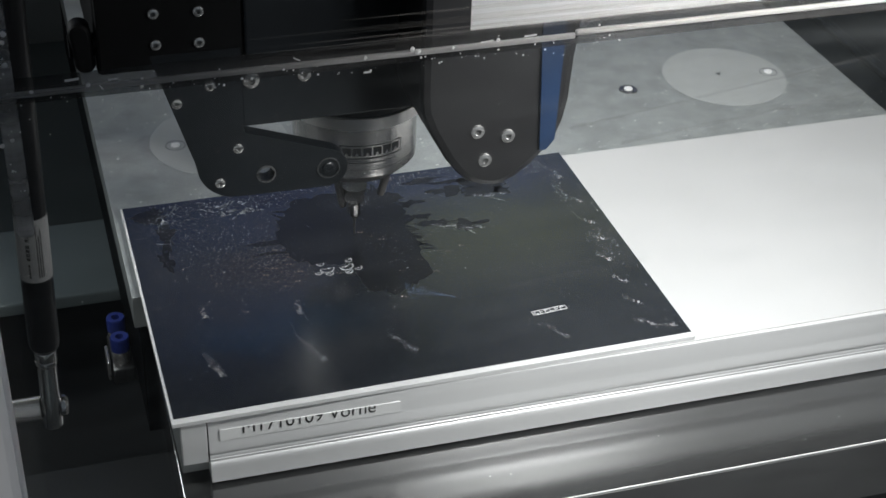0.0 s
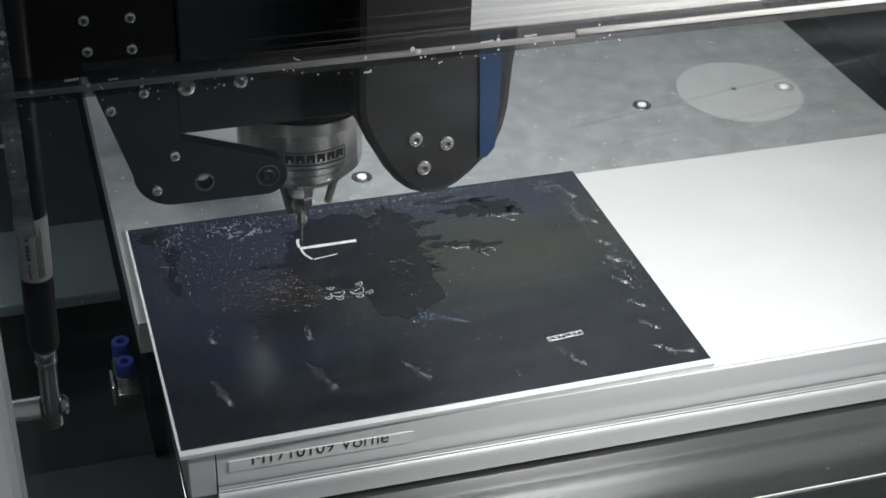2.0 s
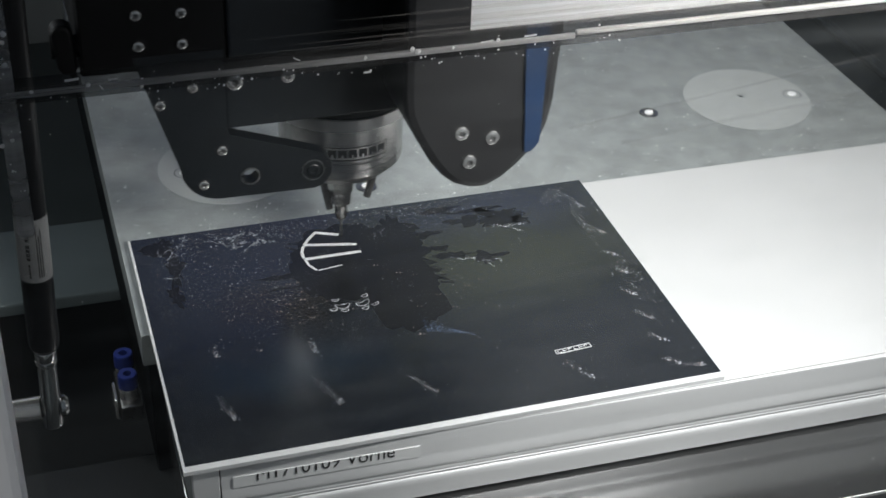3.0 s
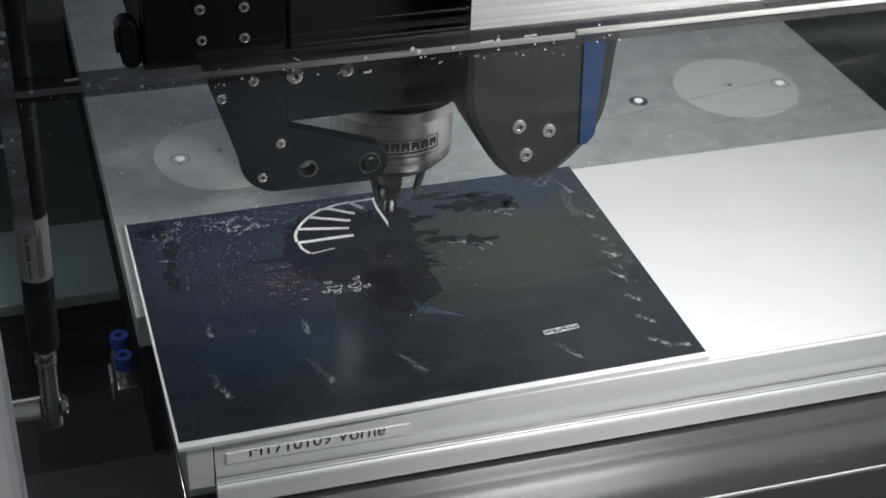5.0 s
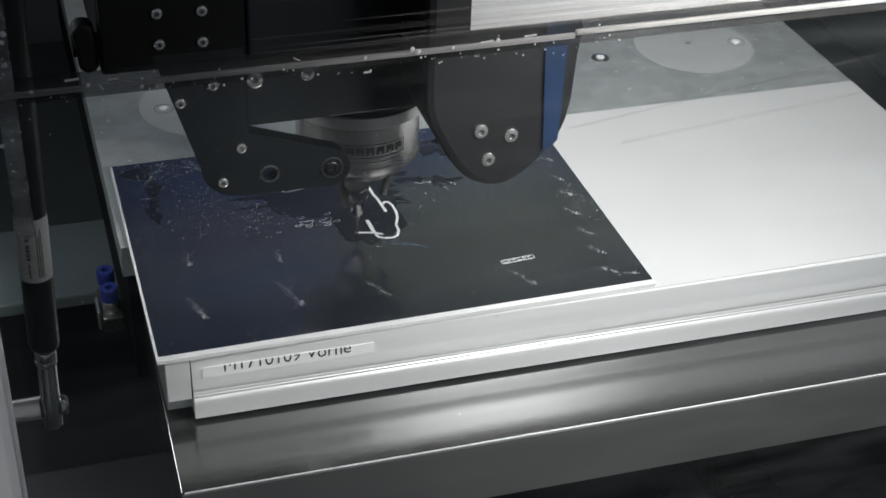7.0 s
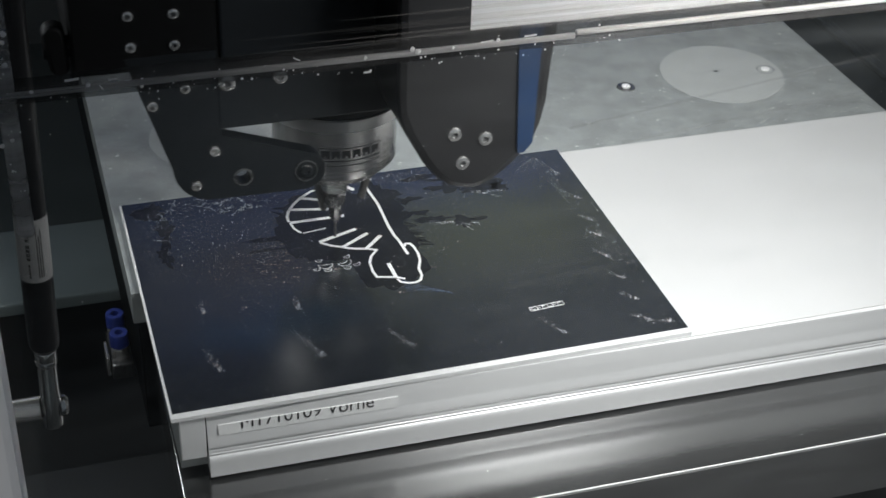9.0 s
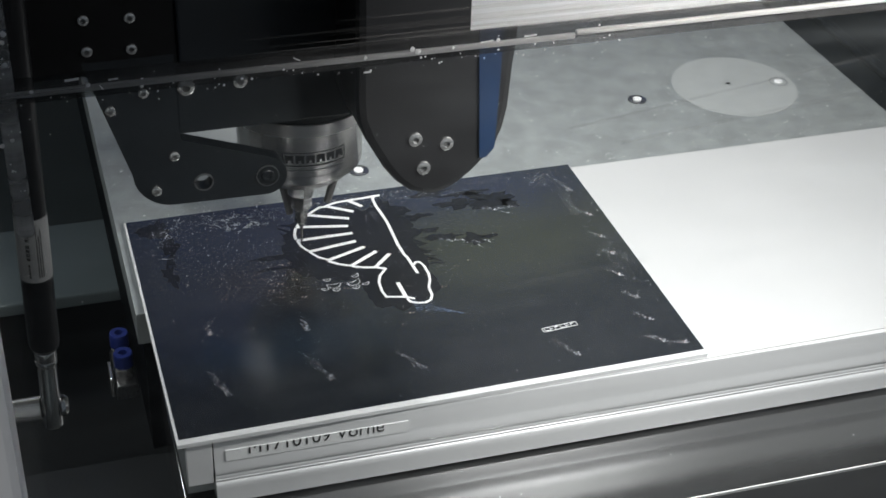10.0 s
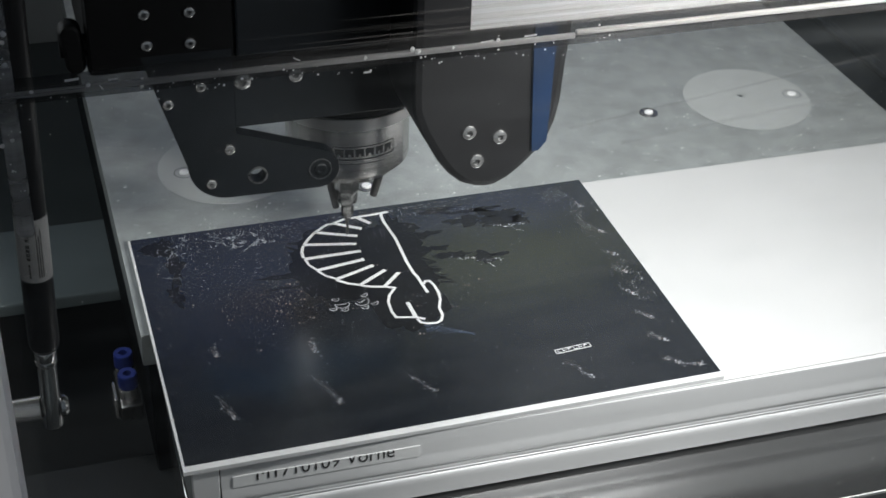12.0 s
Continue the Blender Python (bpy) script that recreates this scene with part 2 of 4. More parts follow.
def box(x0, x1, y0, y1, z0, z1, bevel=0.0, bm=None, segments=2):
    b = bmesh.new()
    bmesh.ops.create_cube(b, size=1, matrix=Matrix.Translation(((x0 + x1) / 2, (y0 + y1) / 2, (z0 + z1) / 2)) @ Matrix.Diagonal((x1 - x0, y1 - y0, z1 - z0, 1)))
    if bevel:
        bmesh.ops.bevel(b, geom=b.edges[:], offset=bevel, segments=segments, affect="EDGES", profile=0.5)
    if bm is None:
        return b
    me = bpy.data.meshes.new("tmp")
    b.to_mesh(me)
    b.free()
    bm.from_mesh(me)
    bpy.data.meshes.remove(me)
    return bm


def lathe(profile, at=(0, 0, 0), steps=64, turn=None, closed=True):
    """Turn (radius, height) pairs round the z axis."""
    bm = bmesh.new()
    rings = []
    for r, h in profile:
        rings.append([bm.verts.new((r * math.cos(2 * math.pi * k / steps), r * math.sin(2 * math.pi * k / steps), h)) for k in range(steps)])
    for a, b in zip(rings, rings[1:]):
        for k in range(steps):
            bm.faces.new((a[k], a[(k + 1) % steps], b[(k + 1) % steps], b[k]))
    if closed:
        bm.faces.new(rings[0][::-1]), bm.faces.new(rings[-1])
    m = Matrix.Translation(at) @ (turn if turn else Matrix.Identity(4))
    bmesh.ops.transform(bm, matrix=m, verts=bm.verts)
    return bm


def slab_xz(points, y0, y1, bevel=0.0008, holes=()):
    """An upright plate: an outline in x and z, from y0 (front) to y1."""
    bm = bmesh.new()
    front = [bm.verts.new((x, y0, z)) for x, z in points]
    back = [bm.verts.new((x, y1, z)) for x, z in points]
    bm.faces.new(front), bm.faces.new(back[::-1])
    n = len(points)
    for k in range(n):
        bm.faces.new((front[k], back[k], back[(k + 1) % n], front[(k + 1) % n]))
    bmesh.ops.recalc_face_normals(bm, faces=bm.faces)
    if bevel:
        bmesh.ops.bevel(bm, geom=[e for e in bm.edges if abs(e.verts[0].co.y - e.verts[1].co.y) < 1e-6], offset=bevel, segments=2, affect="EDGES", profile=0.5)
    return bm


def sweep_x(profile, x0, x1):
    """A rail along x with an outline in y and z."""
    bm = bmesh.new()
    a = [bm.verts.new((x0, y, z)) for y, z in profile]
    b = [bm.verts.new((x1, y, z)) for y, z in profile]
    bm.faces.new(a), bm.faces.new(b[::-1])
    n = len(profile)
    for k in range(n):
        bm.faces.new((a[k], b[k], b[(k + 1) % n], a[(k + 1) % n]))
    return bm


def arc(cx, cz, r, a0, a1, steps=10):
    return [(cx + r * math.cos(radians(a0 + (a1 - a0) * k / steps)), cz + r * math.sin(radians(a0 + (a1 - a0) * k / steps))) for k in range(steps + 1)]


def rot_z(bm, degrees, about=(0, 0, 0)):
    bmesh.ops.rotate(bm, verts=bm.verts, cent=about, matrix=Matrix.Rotation(radians(degrees), 3, "Z"))
    return bm


FACE_FRONT = Matrix.Rotation(radians(90), 4, "X")   # z axis turned towards the viewer (-y)


def button_screw(r, h):
    """A button-head screw with a hexagon socket, head along +z."""
    prof = [(r, 0.0), (r * 1.0, h * 0.25), (r * 0.90, h * 0.75), (r * 0.66, h * 0.97), (r * 0.42, h)]
    bm = lathe(prof + [(r * 0.38, h * 0.1)], steps=24)
    me = finish(bm, SCREW, "screw", 0.6)
    # darker second steel paints the shade inside the socket
    me.materials.append(SOCKET)
    for f in me.polygons:
        c = sum((me.vertices[v].co.xy.length for v in f.vertices), 0.0) / len(f.vertices)
        if c < r * 0.405:
            f.material_index = 1
    return me


SCREW_SMALL = button_screw(0.0041, 0.0018)
SCREW_MID = button_screw(0.0056, 0.0020)
SCREW_BIG = button_screw(0.0066, 0.0030)

# ---- the enclosure ----
setting("floor", box(-0.60, 1.40, -0.24, 1.10, -0.32, -0.30), BED_FLOOR, "dark machine bed floor under the moving table", "floor")
setting("wall_left", box(-0.42, -0.40, -0.24, 1.10, -0.30, 0.98), WALL, "grey painted inner side wall of the machine", "wall")
setting("wall_right", box(1.30, 1.32, -0.24, 1.10, -0.30, 0.98), WALL, "grey painted inner side wall of the machine", "wall")
setting("wall_back", box(-0.40, 1.30, 1.08, 1.10, -0.30, 0.98), WALL, "grey painted back wall of the machine", "wall")
# unseen coloured panels, added to tint the reflections in the glossy plate
BACK_BLUE = material("slate_blue_reflector", (0.075, 0.155, 0.50), 0.5, 0.0, 0.25, 5, 0.08)
BACK_OLIVE = material("olive_grey_reflector", (0.60, 0.62, 0.36), 0.5, 0.0, 0.25, 5, 0.08)
BACK_TAUPE = material("taupe_reflector", (0.46, 0.42, 0.38), 0.5, 0.0, 0.2, 5, 0.08)
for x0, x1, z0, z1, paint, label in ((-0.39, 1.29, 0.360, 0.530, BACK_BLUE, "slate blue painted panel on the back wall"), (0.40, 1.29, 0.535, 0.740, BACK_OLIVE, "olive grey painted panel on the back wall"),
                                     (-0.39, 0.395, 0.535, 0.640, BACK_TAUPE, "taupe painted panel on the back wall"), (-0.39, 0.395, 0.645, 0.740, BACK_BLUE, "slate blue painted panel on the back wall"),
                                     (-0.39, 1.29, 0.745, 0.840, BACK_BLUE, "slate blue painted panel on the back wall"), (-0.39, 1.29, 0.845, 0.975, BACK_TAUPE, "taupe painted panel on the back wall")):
    setting("reflector_panel", box(x0, x1, 1.070, 1.0795, z0, z1, 0.003), paint, label, "wall panel")
setting("ceiling", box(-0.40, 1.30, -0.24, 1.08, 0.98, 1.00), WALL, "grey painted roof of the machine enclosure", "ceiling")
setting("wall_front", box(-0.42, 1.32, -0.27, -0.245, -0.32, 0.02), WALL, "grey painted sill below the door glazing", "wall")
setting("base", box(-0.42, 1.32, -0.44, 1.10, -1.0, -0.325, 0.004), WALL, "grey painted base cabinet of the machine", "machine base")
setting("hall_floor", box(-6, 6, -8, 6, -1.03, -1.0), BED_PANEL, "grey hall floor round the machine", "floor")

bed_cover = thing("bed_cover", (-0.2, 0.47, -0.15), "grey sheet cover on the machine bed beside the table", "cover")
part("cover_sheet", box(-0.39, 0.02, 0.395, 0.53, -0.165, -0.15, 0.003), BED_PANEL, bed_cover)
# added sheet whose slate tone stands in for haze over the dark bed
part("rear_haze_sheet", box(-0.39, 0.02, 0.535, 1.05, -0.200, -0.185, 0.003), REAR, bed_cover, "added slate sheet standing in for haze")
side_cover = thing("bed_cover", (1.0, 0.5, -0.08), "dark slate sheet cover on the machine bed", "cover")
part("cover_sheet", box(0.80, 1.29, 0.20, 1.05, -0.10, -0.08, 0.003), BED_DARK, side_cover)
part("cover_rib", box(0.915, 0.93, 0.20, 1.05, -0.0795, -0.070, 0.003), BED_DARK, side_cover)
bed_step = thing("bed_step", (-0.2, 0.0, -0.15), "dark grey stepped sheet in front of the bed", "cover")
part("step_sheet", box(-0.39, 0.06, -0.23, 0.145, -0.30, -0.15, 0.003), BED, bed_step)

drain_tube = thing("drain_tube", (0.46, 0.0, -0.3), "dark metal drain tube below the moving table", "tube")
part("pipe", lathe([(0.017, -0.16), (0.0205, -0.15), (0.0205, 0.068), (0.019, 0.072)], (0.4580, 0.0, -0.215), 40, Matrix.Rotation(radians(-90), 4, "X")), STEEL_DARK, drain_tube)
part("collar", lathe([(0.0225, -0.06), (0.0235, -0.058), (0.0235, -0.042), (0.0225, -0.04)], (0.4580, 0.0, -0.215), 40, Matrix.Rotation(radians(-90), 4, "X")), STEEL_DARK, drain_tube)
part("stand", box(0.440, 0.476, -0.06, -0.04, -0.300, -0.233), BED, drain_tube)
cable_chain = thing("cable_chain", (0.52, 0.0, -0.3), "black ribbed cable chain on the machine bed", "cable chain")
for k in range(11):
    part("link", box(0.490, 0.540, -0.070 + 0.0125 * k, -0.0595 + 0.0125 * k, -0.299, -0.205, 0.003), BLACK_SIDE, cable_chain)
foot_block = thing("foot_block", (0.23, 0.05, -0.3), "dark grey block under the moving table", "machine foot")
part("block", box(0.205, 0.330, 0.00, 0.10, -0.299, -0.190, 0.003), BED, foot_block)

# ---- the glazed front door ----
door = thing("glazed_door", (0.4, -0.25, 0.02), "clear machine door glazing with splash marks and a seam", "door", kind="structure")
low = part("lower_pane", box(-0.40, 1.30, -0.252, -0.248, 0.02, 0.4055), PANE, door)
high = part("upper_pane", box(-0.40, 1.30, -0.252, -0.248, 0.4155, 0.98), PANE_CLEAN, door)
seam = part("glazing_seam", box(-0.40, 1.30, -0.256, -0.246, 0.4060, 0.4150, 0.002), EDGE, door, "smeared translucent edge strip")
part("seam_glint", box(-0.40, 0.176, -0.2584, -0.2562, 0.4106, 0.4134, 0.0008), GLINT, door, "smeared grey highlight painted along the strip")
# pale bar paints the highlight on the right part of the seam
part("seam_highlight", box(0.176, 1.30, -0.2585, -0.2562, 0.4120, 0.4150, 0.0010), STRIP, door, "highlight painted along the strip edge")
part("edge_strip", box(-0.0845, -0.0765, -0.258, -0.246, 0.34, 0.98, 0.003), GLINT, door)
# milky sheet put in for a white reflection on the upper pane
pane_reflection = part("pane_reflection", box(0.1280, 1.30, -0.2472, -0.2466, 0.4150, 0.98), PANE_REFLECTION, door, "milky white sheet painting a reflection in the glass")
# tapered pale strips paint the haze above the seam
bm = bmesh.new()
for x0, z0, x1, w in ((-0.010, 0.4180, 0.50, 0.0022), (0.020, 0.4205, 0.50, 0.0030), (0.035, 0.4170, 0.60, 0.0016), (0.055, 0.4235, 0.55, 0.0042), (0.000, 0.4252, 0.60, 0.0060), (0.070, 0.4190, 0.40, 0.0030), (0.060, 0.4300, 0.60, 0.0075)):
    y = -0.2540 - 0.00012 * len(bm.faces)
    bm.faces.new([bm.verts.new(p) for p in ((x0, y, z0), (x1, y, z0 - w), (x1, y, z0 + w))])
haze = part("streaky_haze", bm, HAZE, door, "streaky grey haze", "stuff")
for ob in (low, high, seam, haze):
    ob.visible_shadow = False
rng = random.Random(4)
bm = bmesh.new()


def drop(bm, x, z, r, y=-0.2535):
    k0 = rng.random() * 6
    vs = [bm.verts.new((x + r * (0.8 + 0.4 * rng.random()) * math.cos(k0 + a * math.pi / 4), y, z + r * (0.8 + 0.4 * rng.random()) * math.sin(k0 + a * math.pi / 4))) for a in range(8)]
    c = bm.verts.new((x, y - r * 0.4, z))
    for a in range(8):
        bm.faces.new((vs[a], vs[(a + 1) % 8], c))


for k in range(110):
    drop(bm, rng.uniform(-0.08, 0.20), 0.409 + rng.gauss(0, 0.003), 0.00012 + 0.0005 * rng.random() ** 2, -0.2575)
for k in range(34):
    drop(bm, rng.uniform(-0.08, 0.36), 0.405 - rng.random() ** 2 * 0.20, rng.uniform(0.00012, 0.0004))
for k in range(16):
    drop(bm, -0.0805 + rng.gauss(0, 0.002), rng.uniform(0.36, 0.45), rng.uniform(0.0002, 0.0007), -0.259)
# larger dots and dashes paint bright glints on the seam and edge strip
for x, z, r in ((0.0964, 0.4148, 0.0013), (0.0991, 0.4136, 0.0015), (0.0746, 0.4131, 0.0009), (-0.0466, 0.4143, 0.0011), (-0.0699, 0.4139, 0.0010), (-0.0243, 0.4110, 0.0008), (0.1373, 0.4150, 0.0009),
                (0.0374, 0.4116, 0.0006), (0.0109, 0.4073, 0.0006), (0.1157, 0.4134, 0.0008), (-0.0780, 0.4414, 0.0014), (-0.0789, 0.4377, 0.0011), (-0.0791, 0.4274, 0.0013), (-0.0804, 0.3921, 0.0010), (-0.0850, 0.3899, 0.0012)):
    drop(bm, x, z, r, -0.2595)
for x0, z0, x1, z1, w in ((0.0420, 0.4166, 0.0450, 0.4150, 0.0003), (0.0740, 0.4056, 0.0775, 0.4057, 0.0005), (-0.0560, 0.4172, -0.0500, 0.4176, 0.0006), (-0.0380, 0.4155, -0.0340, 0.4157, 0.0004), (0.1500, 0.4150, 0.1560, 0.4154, 0.0004),
                          (0.1290, 0.4144, 0.1350, 0.4148, 0.0003), (-0.0420, 0.4135, -0.0405, 0.4112, 0.0004)):
    bm.faces.new([bm.verts.new(p) for p in ((x0, -0.2590, z0 - w), (x1, -0.2590, z1 - w), (x1, -0.2590, z1 + w), (x0, -0.2590, z0 + w))])
part("splashes_and_glints", bm, DROP, door, "dried light specks and painted glints", "stuff")

bm = bmesh.new()
for x0, z0, x1, z1, w in ((0.1322, 0.2760, 0.2020, 0.2795, 0.0010), (0.1795, 0.3600, 0.3480, 0.3810, 0.0008), (0.2080, 0.3480, 0.3440, 0.3600, 0.0012), (0.1500, 0.2700, 0.2300, 0.2742, 0.0016)):
    vs = [bm.verts.new(p) for p in ((x0, -0.2535, z0 - w), (x1, -0.2535, z1 - w), (x1, -0.2535, z1 + w), (x0, -0.2535, z0 + w))]
    bm.faces.new(vs)
for x, z in ((0.0820, 0.2540), (0.1480, 0.2520), (0.1190, 0.2640), (-0.0560, 0.3560)):
    drop(bm, x, z, 0.0014)
part("wipe_marks", bm, STREAK, door, "faint wiped streaks", "stuff")

door_frame = thing("door_frame", (-0.1, -0.42, -0.3249), "light grey upright of the machine door frame", "frame", kind="structure")
part("upright", box(-0.200, -0.0930, -0.43, -0.40, -0.3249, 0.98, 0.004), FRAME, door_frame)

# ---- gas spring beside the door ----
strut = thing("gas_spring", (-0.082, -0.10, 0.10), "black gas spring with a pale label and steel end joint", "gas spring")
lean = Matrix.Translation((-0.0815, -0.10, 0.115)) @ Matrix.Rotation(radians(1.6), 4, "Y")


def on_strut(bm):
    bmesh.ops.transform(bm, matrix=lean, verts=bm.verts)
    return bm


part("cylinder", on_strut(lathe([(0.0070, 0.046), (0.0088, 0.049), (0.0092, 0.052), (0.0092, 0.42), (0.008, 0.425)], steps=48)), STRUT, strut)
tape = part("label", on_strut(lathe([(0.0094, 0.100), (0.0094, 0.142)], steps=48, closed=False)), GREY_LABEL, strut, "pale printed label")
bm = bmesh.new()
for a, z0, z1, w in ((-112, 0.103, 0.113, 0.0011), (-112, 0.115, 0.126, 0.0022), (-112, 0.128, 0.137, 0.0022), (-80, 0.103, 0.139, 0.0006), (-72, 0.103, 0.132, 0.0006), (-64, 0.103, 0.136, 0.0006)):
    k = (z1 - z0) / 4
    for j in range(4):
        ca, sa = math.cos(radians(a)), math.sin(radians(a))
        b = box(-w / 2, w / 2, -0.0001, 0.0001, z0 + j * k + 0.0003, z0 + (j + 1) * k - 0.0003)
        bmesh.ops.transform(b, matrix=Matrix.Translation((0.00945 * ca, 0.00945 * sa, 0)) @ Matrix.Rotation(radians(a + 90), 4, "Z"), verts=b.verts)
        me = bpy.data.meshes.new("tmp")
        b.to_mesh(me), b.free()
        bm.from_mesh(me)
part("print", on_strut(bm), INK, tape, "unreadable dark print", "stuff")
part("ring", on_strut(lathe([(0.0060, 0.038), (0.0066, 0.040), (0.0066, 0.045), (0.0060, 0.046)], steps=40)), CHROME, strut)
part("rod_end", on_strut(lathe([(0.0050, -0.014), (0.0064, -0.012), (0.0066, 0.008), (0.0058, 0.014), (0.0058, 0.034), (0.0066, 0.036), (0.0066, 0.038)], steps=40)), CHROME, strut)
part("eye", on_strut(lathe([(0.0060, 0.0055), (0.0068, 0.0060), (0.0068, 0.0085), (0.0045, 0.0105)], (0, 0, 0.001), 40, Matrix.Rotation(radians(90), 4, "Y"))), CHROME, strut)
part("stud", lathe([(0.0072, -0.3188), (0.0072, -0.0065)], (-0.0815, -0.10, 0.117), 32, Matrix.Rotation(radians(90), 4, "Y")), STEEL, strut)

# ---- the moving table ----
TURN = -1.0
table = thing("vacuum_table", (0, 0, -0.13), "grey aluminium vacuum table with round plugs and front rail", "machine table")
bm = box(-0.007, 0.787, 0.172, 0.95, -0.036, -0.0052, 0.0008)
box(0.006, 0.787, 0.012, 0.1715, -0.060, -0.0052, 0.0008, bm)
part("table_slab", bm, TABLE, table)
rail_profile = [(0.004, -0.0052), (0.0035, -0.008), (0.0035, -0.024), (0.0031, -0.027), (0.0024, -0.0300), (0.0018, -0.0330), (0.0016, -0.0350), (0.0018, -0.0366), (0.0024, -0.0372), (0.0024, -0.0378), (0.0018, -0.0384), (0.0018, -0.0400), (0.0023, -0.0404), (0.0023, -0.0410),
                (0.0016, -0.0416), (0.0016, -0.0428), (0.0020, -0.0432), (0.0020, -0.0437), (0.0006, -0.0446), (-0.0002, -0.0465), (-0.0006, -0.050), (-0.0008, -0.0612), (-0.001, -0.062), (0.030, -0.062), (0.030, -0.0052)]
rail = part("front_rail", rot_z(sweep_x(rail_profile, 0.0262, 0.800), TURN), RAIL, table, "brushed aluminium rail", smooth=0.8)
part("end_block", rot_z(box(0.0060, 0.0250, 0.0025, 0.0115, -0.044, -0.0055, 0.0006), TURN), RAIL, table)
# black filler paints the shade in the gap beside the rail
part("end_gap_shade", rot_z(box(0.0248, 0.0264, 0.0060, 0.0110, -0.046, -0.0060), TURN), BLACK_SIDE, table)
apron = part("apron", rot_z(box(0.0035, 0.85, -0.079, 0.20, -0.127, -0.066, 0.0012), TURN), SHEET, table, "grey folded sheet steel cover")
# the fold's brighter light is put into its own matt grey
part("front_panel", rot_z(box(0.0040, 0.849, -0.0806, -0.0792, -0.1265, -0.0675, 0.0004), TURN), FOLD, apron, "front fold in a matt grey that brightens it")
part("bright_edge", rot_z(box(0.006, 0.85, -0.0797, -0.0786, -0.0672, -0.0660, 0.0002), TURN), CUT, apron, "bright line along the fold")
part("side_beam", box(-0.003, 0.02, 0.172, 0.95, -0.15, -0.0365, 0.001), BLACK_SIDE, table)
# round plugs with a countersunk hole near their edge
for cx, cy in ((0.6563, 0.4210), (0.1085, 0.4140)):
    disc = part("plug", lathe([(0.0665, -0.008), (0.0665, -0.0047)], (cx, cy, 0), 72), DISC, table, "lighter round plug")
    part("centre_mark", lathe([(0.0035, -0.006), (0.0035, -0.0044), (0.002, -0.0047)], (cx - 0.004, cy + 0.006, 0), 24), TABLE, disc)
for cx, cy in ((0.7074, 0.4180), (0.5422, 0.4169), (0.0660, 0.4125), (0.2250, 0.3480)):
    hole = part("countersink", lathe([(0.0100, -0.0052), (0.0097, -0.0046), (0.0060, -0.0050)], (cx, cy, 0), 32), STEEL_DARK, table)
    # near-white head paints the glint of the countersunk screw
    part("screw_head", lathe([(0.0045, -0.006), (0.0045, -0.0036), (0.003, -0.0030)], (cx, cy, 0), 24), CUT, hole)
bm = bmesh.new()
for k in range(2600):
    x, y, s = rng.uniform(0.0, 0.78), 0.31 + 0.42 * rng.random() ** 1.3, 0.0002 + 0.0010 * rng.random() ** 3
    a = rng.random() * 3
    vs = [bm.verts.new((x + s * math.cos(a + q) * w, y + s * math.sin(a + q), -0.0048)) for q, w in ((0, 2), (1.5, 1), (3.1, 1.5), (4.6, 1))]
    bm.faces.new(vs)
for k in range(60):
    x, y, s = rng.uniform(0.05, 0.78), rng.uniform(-0.076, -0.01), 0.00012 + 0.00045 * rng.random() ** 3
    vs = [bm.verts.new((x + s * q, y + s * w - 0.018 * x, -0.0656)) for q, w in ((-1, 0), (0, -1), (1.4, 0), (0, 1))]
    bm.faces.new(vs)
part("chips", bm, CHIP, table, "scattered bright metal chips", "stuff")
# label on the rail; the upper half of its writing is folded away
label = part("rail_label", rot_z(box(0.0345, 0.1730, 0.0028, 0.0034, -0.0255, -0.0150, 0.0001), TURN), LABEL, rail, "white tape label reading M1710109 Vorne")
curve = bpy.data.curves.new("writing", "FONT")
curve.body, curve.size, curve.extrude = "M1710109 Vorne", 0.0165, 0.0001
tmp = new("writing_source", curve)
deps = bpy.context.evaluated_depsgraph_get()
deps.update()
me = bpy.data.meshes.new_from_object(tmp.evaluated_get(deps))
bpy.data.objects.remove(tmp)
bm = bmesh.new()
bm.from_mesh(me)
wide = max(v.co.x for v in bm.verts)
bmesh.ops.bisect_plane(bm, geom=bm.verts[:] + bm.edges[:] + bm.faces[:], plane_co=(0, 0.0060, 0), plane_no=(0, 1, 0), clear_outer=True)
bmesh.ops.transform(bm, matrix=Matrix.Translation((0.0505, 0.00265, -0.0212)) @ FACE_FRONT @ Matrix.Diagonal((0.1035 / wide, 1, 1, 1)), verts=bm.verts)
part("writing", rot_z(bm, TURN), INK, label, "black printed letters")

fitting = thing("pneumatic_fitting", (-0.018, 0.225, -0.12), "nickel manifold with two blue push-in tube fittings", "pneumatic fitting")
part("manifold", box(-0.0270, -0.0080, 0.202, 0.256, -0.116, -0.100, 0.002), STEEL_DARK, fitting)
part("bracket", box(-0.0310, -0.0280, 0.206, 0.232, -0.114, -0.094, 0.001), STEEL, fitting)
for cy in (0.2450, 0.2160):
    stem = part("stem", lathe([(0.0078, -0.101), (0.0078, -0.090), (0.0070, -0.088)], (-0.0178, cy, 0), 24), STEEL, fitting)
    collar = part("collar", lathe([(0.0070, -0.0885), (0.0082, -0.0875), (0.0082, -0.0760), (0.0076, -0.0745), (0.0036, -0.0745), (0.0034, -0.0880)], (-0.0178, cy, 0), 32), BLUE_PLASTIC, stem, "blue release collar")

card = thing("backing_card", (0, 0, -0.0052), "large white backing card under the printed plate", "card")
part("sheet", rot_z(box(0.0020, 0.786, 0.0015, 0.3055, -0.0050, -0.0042, 0.0002), -0.35, (0.0, 0.3055, 0)), CARD, card)

# ---- the printed plate ----
plate = thing("engraved_plate", (0, 0, -0.0041), "dark glossy printed aluminium plate being engraved with an animal outline", "metal plate")
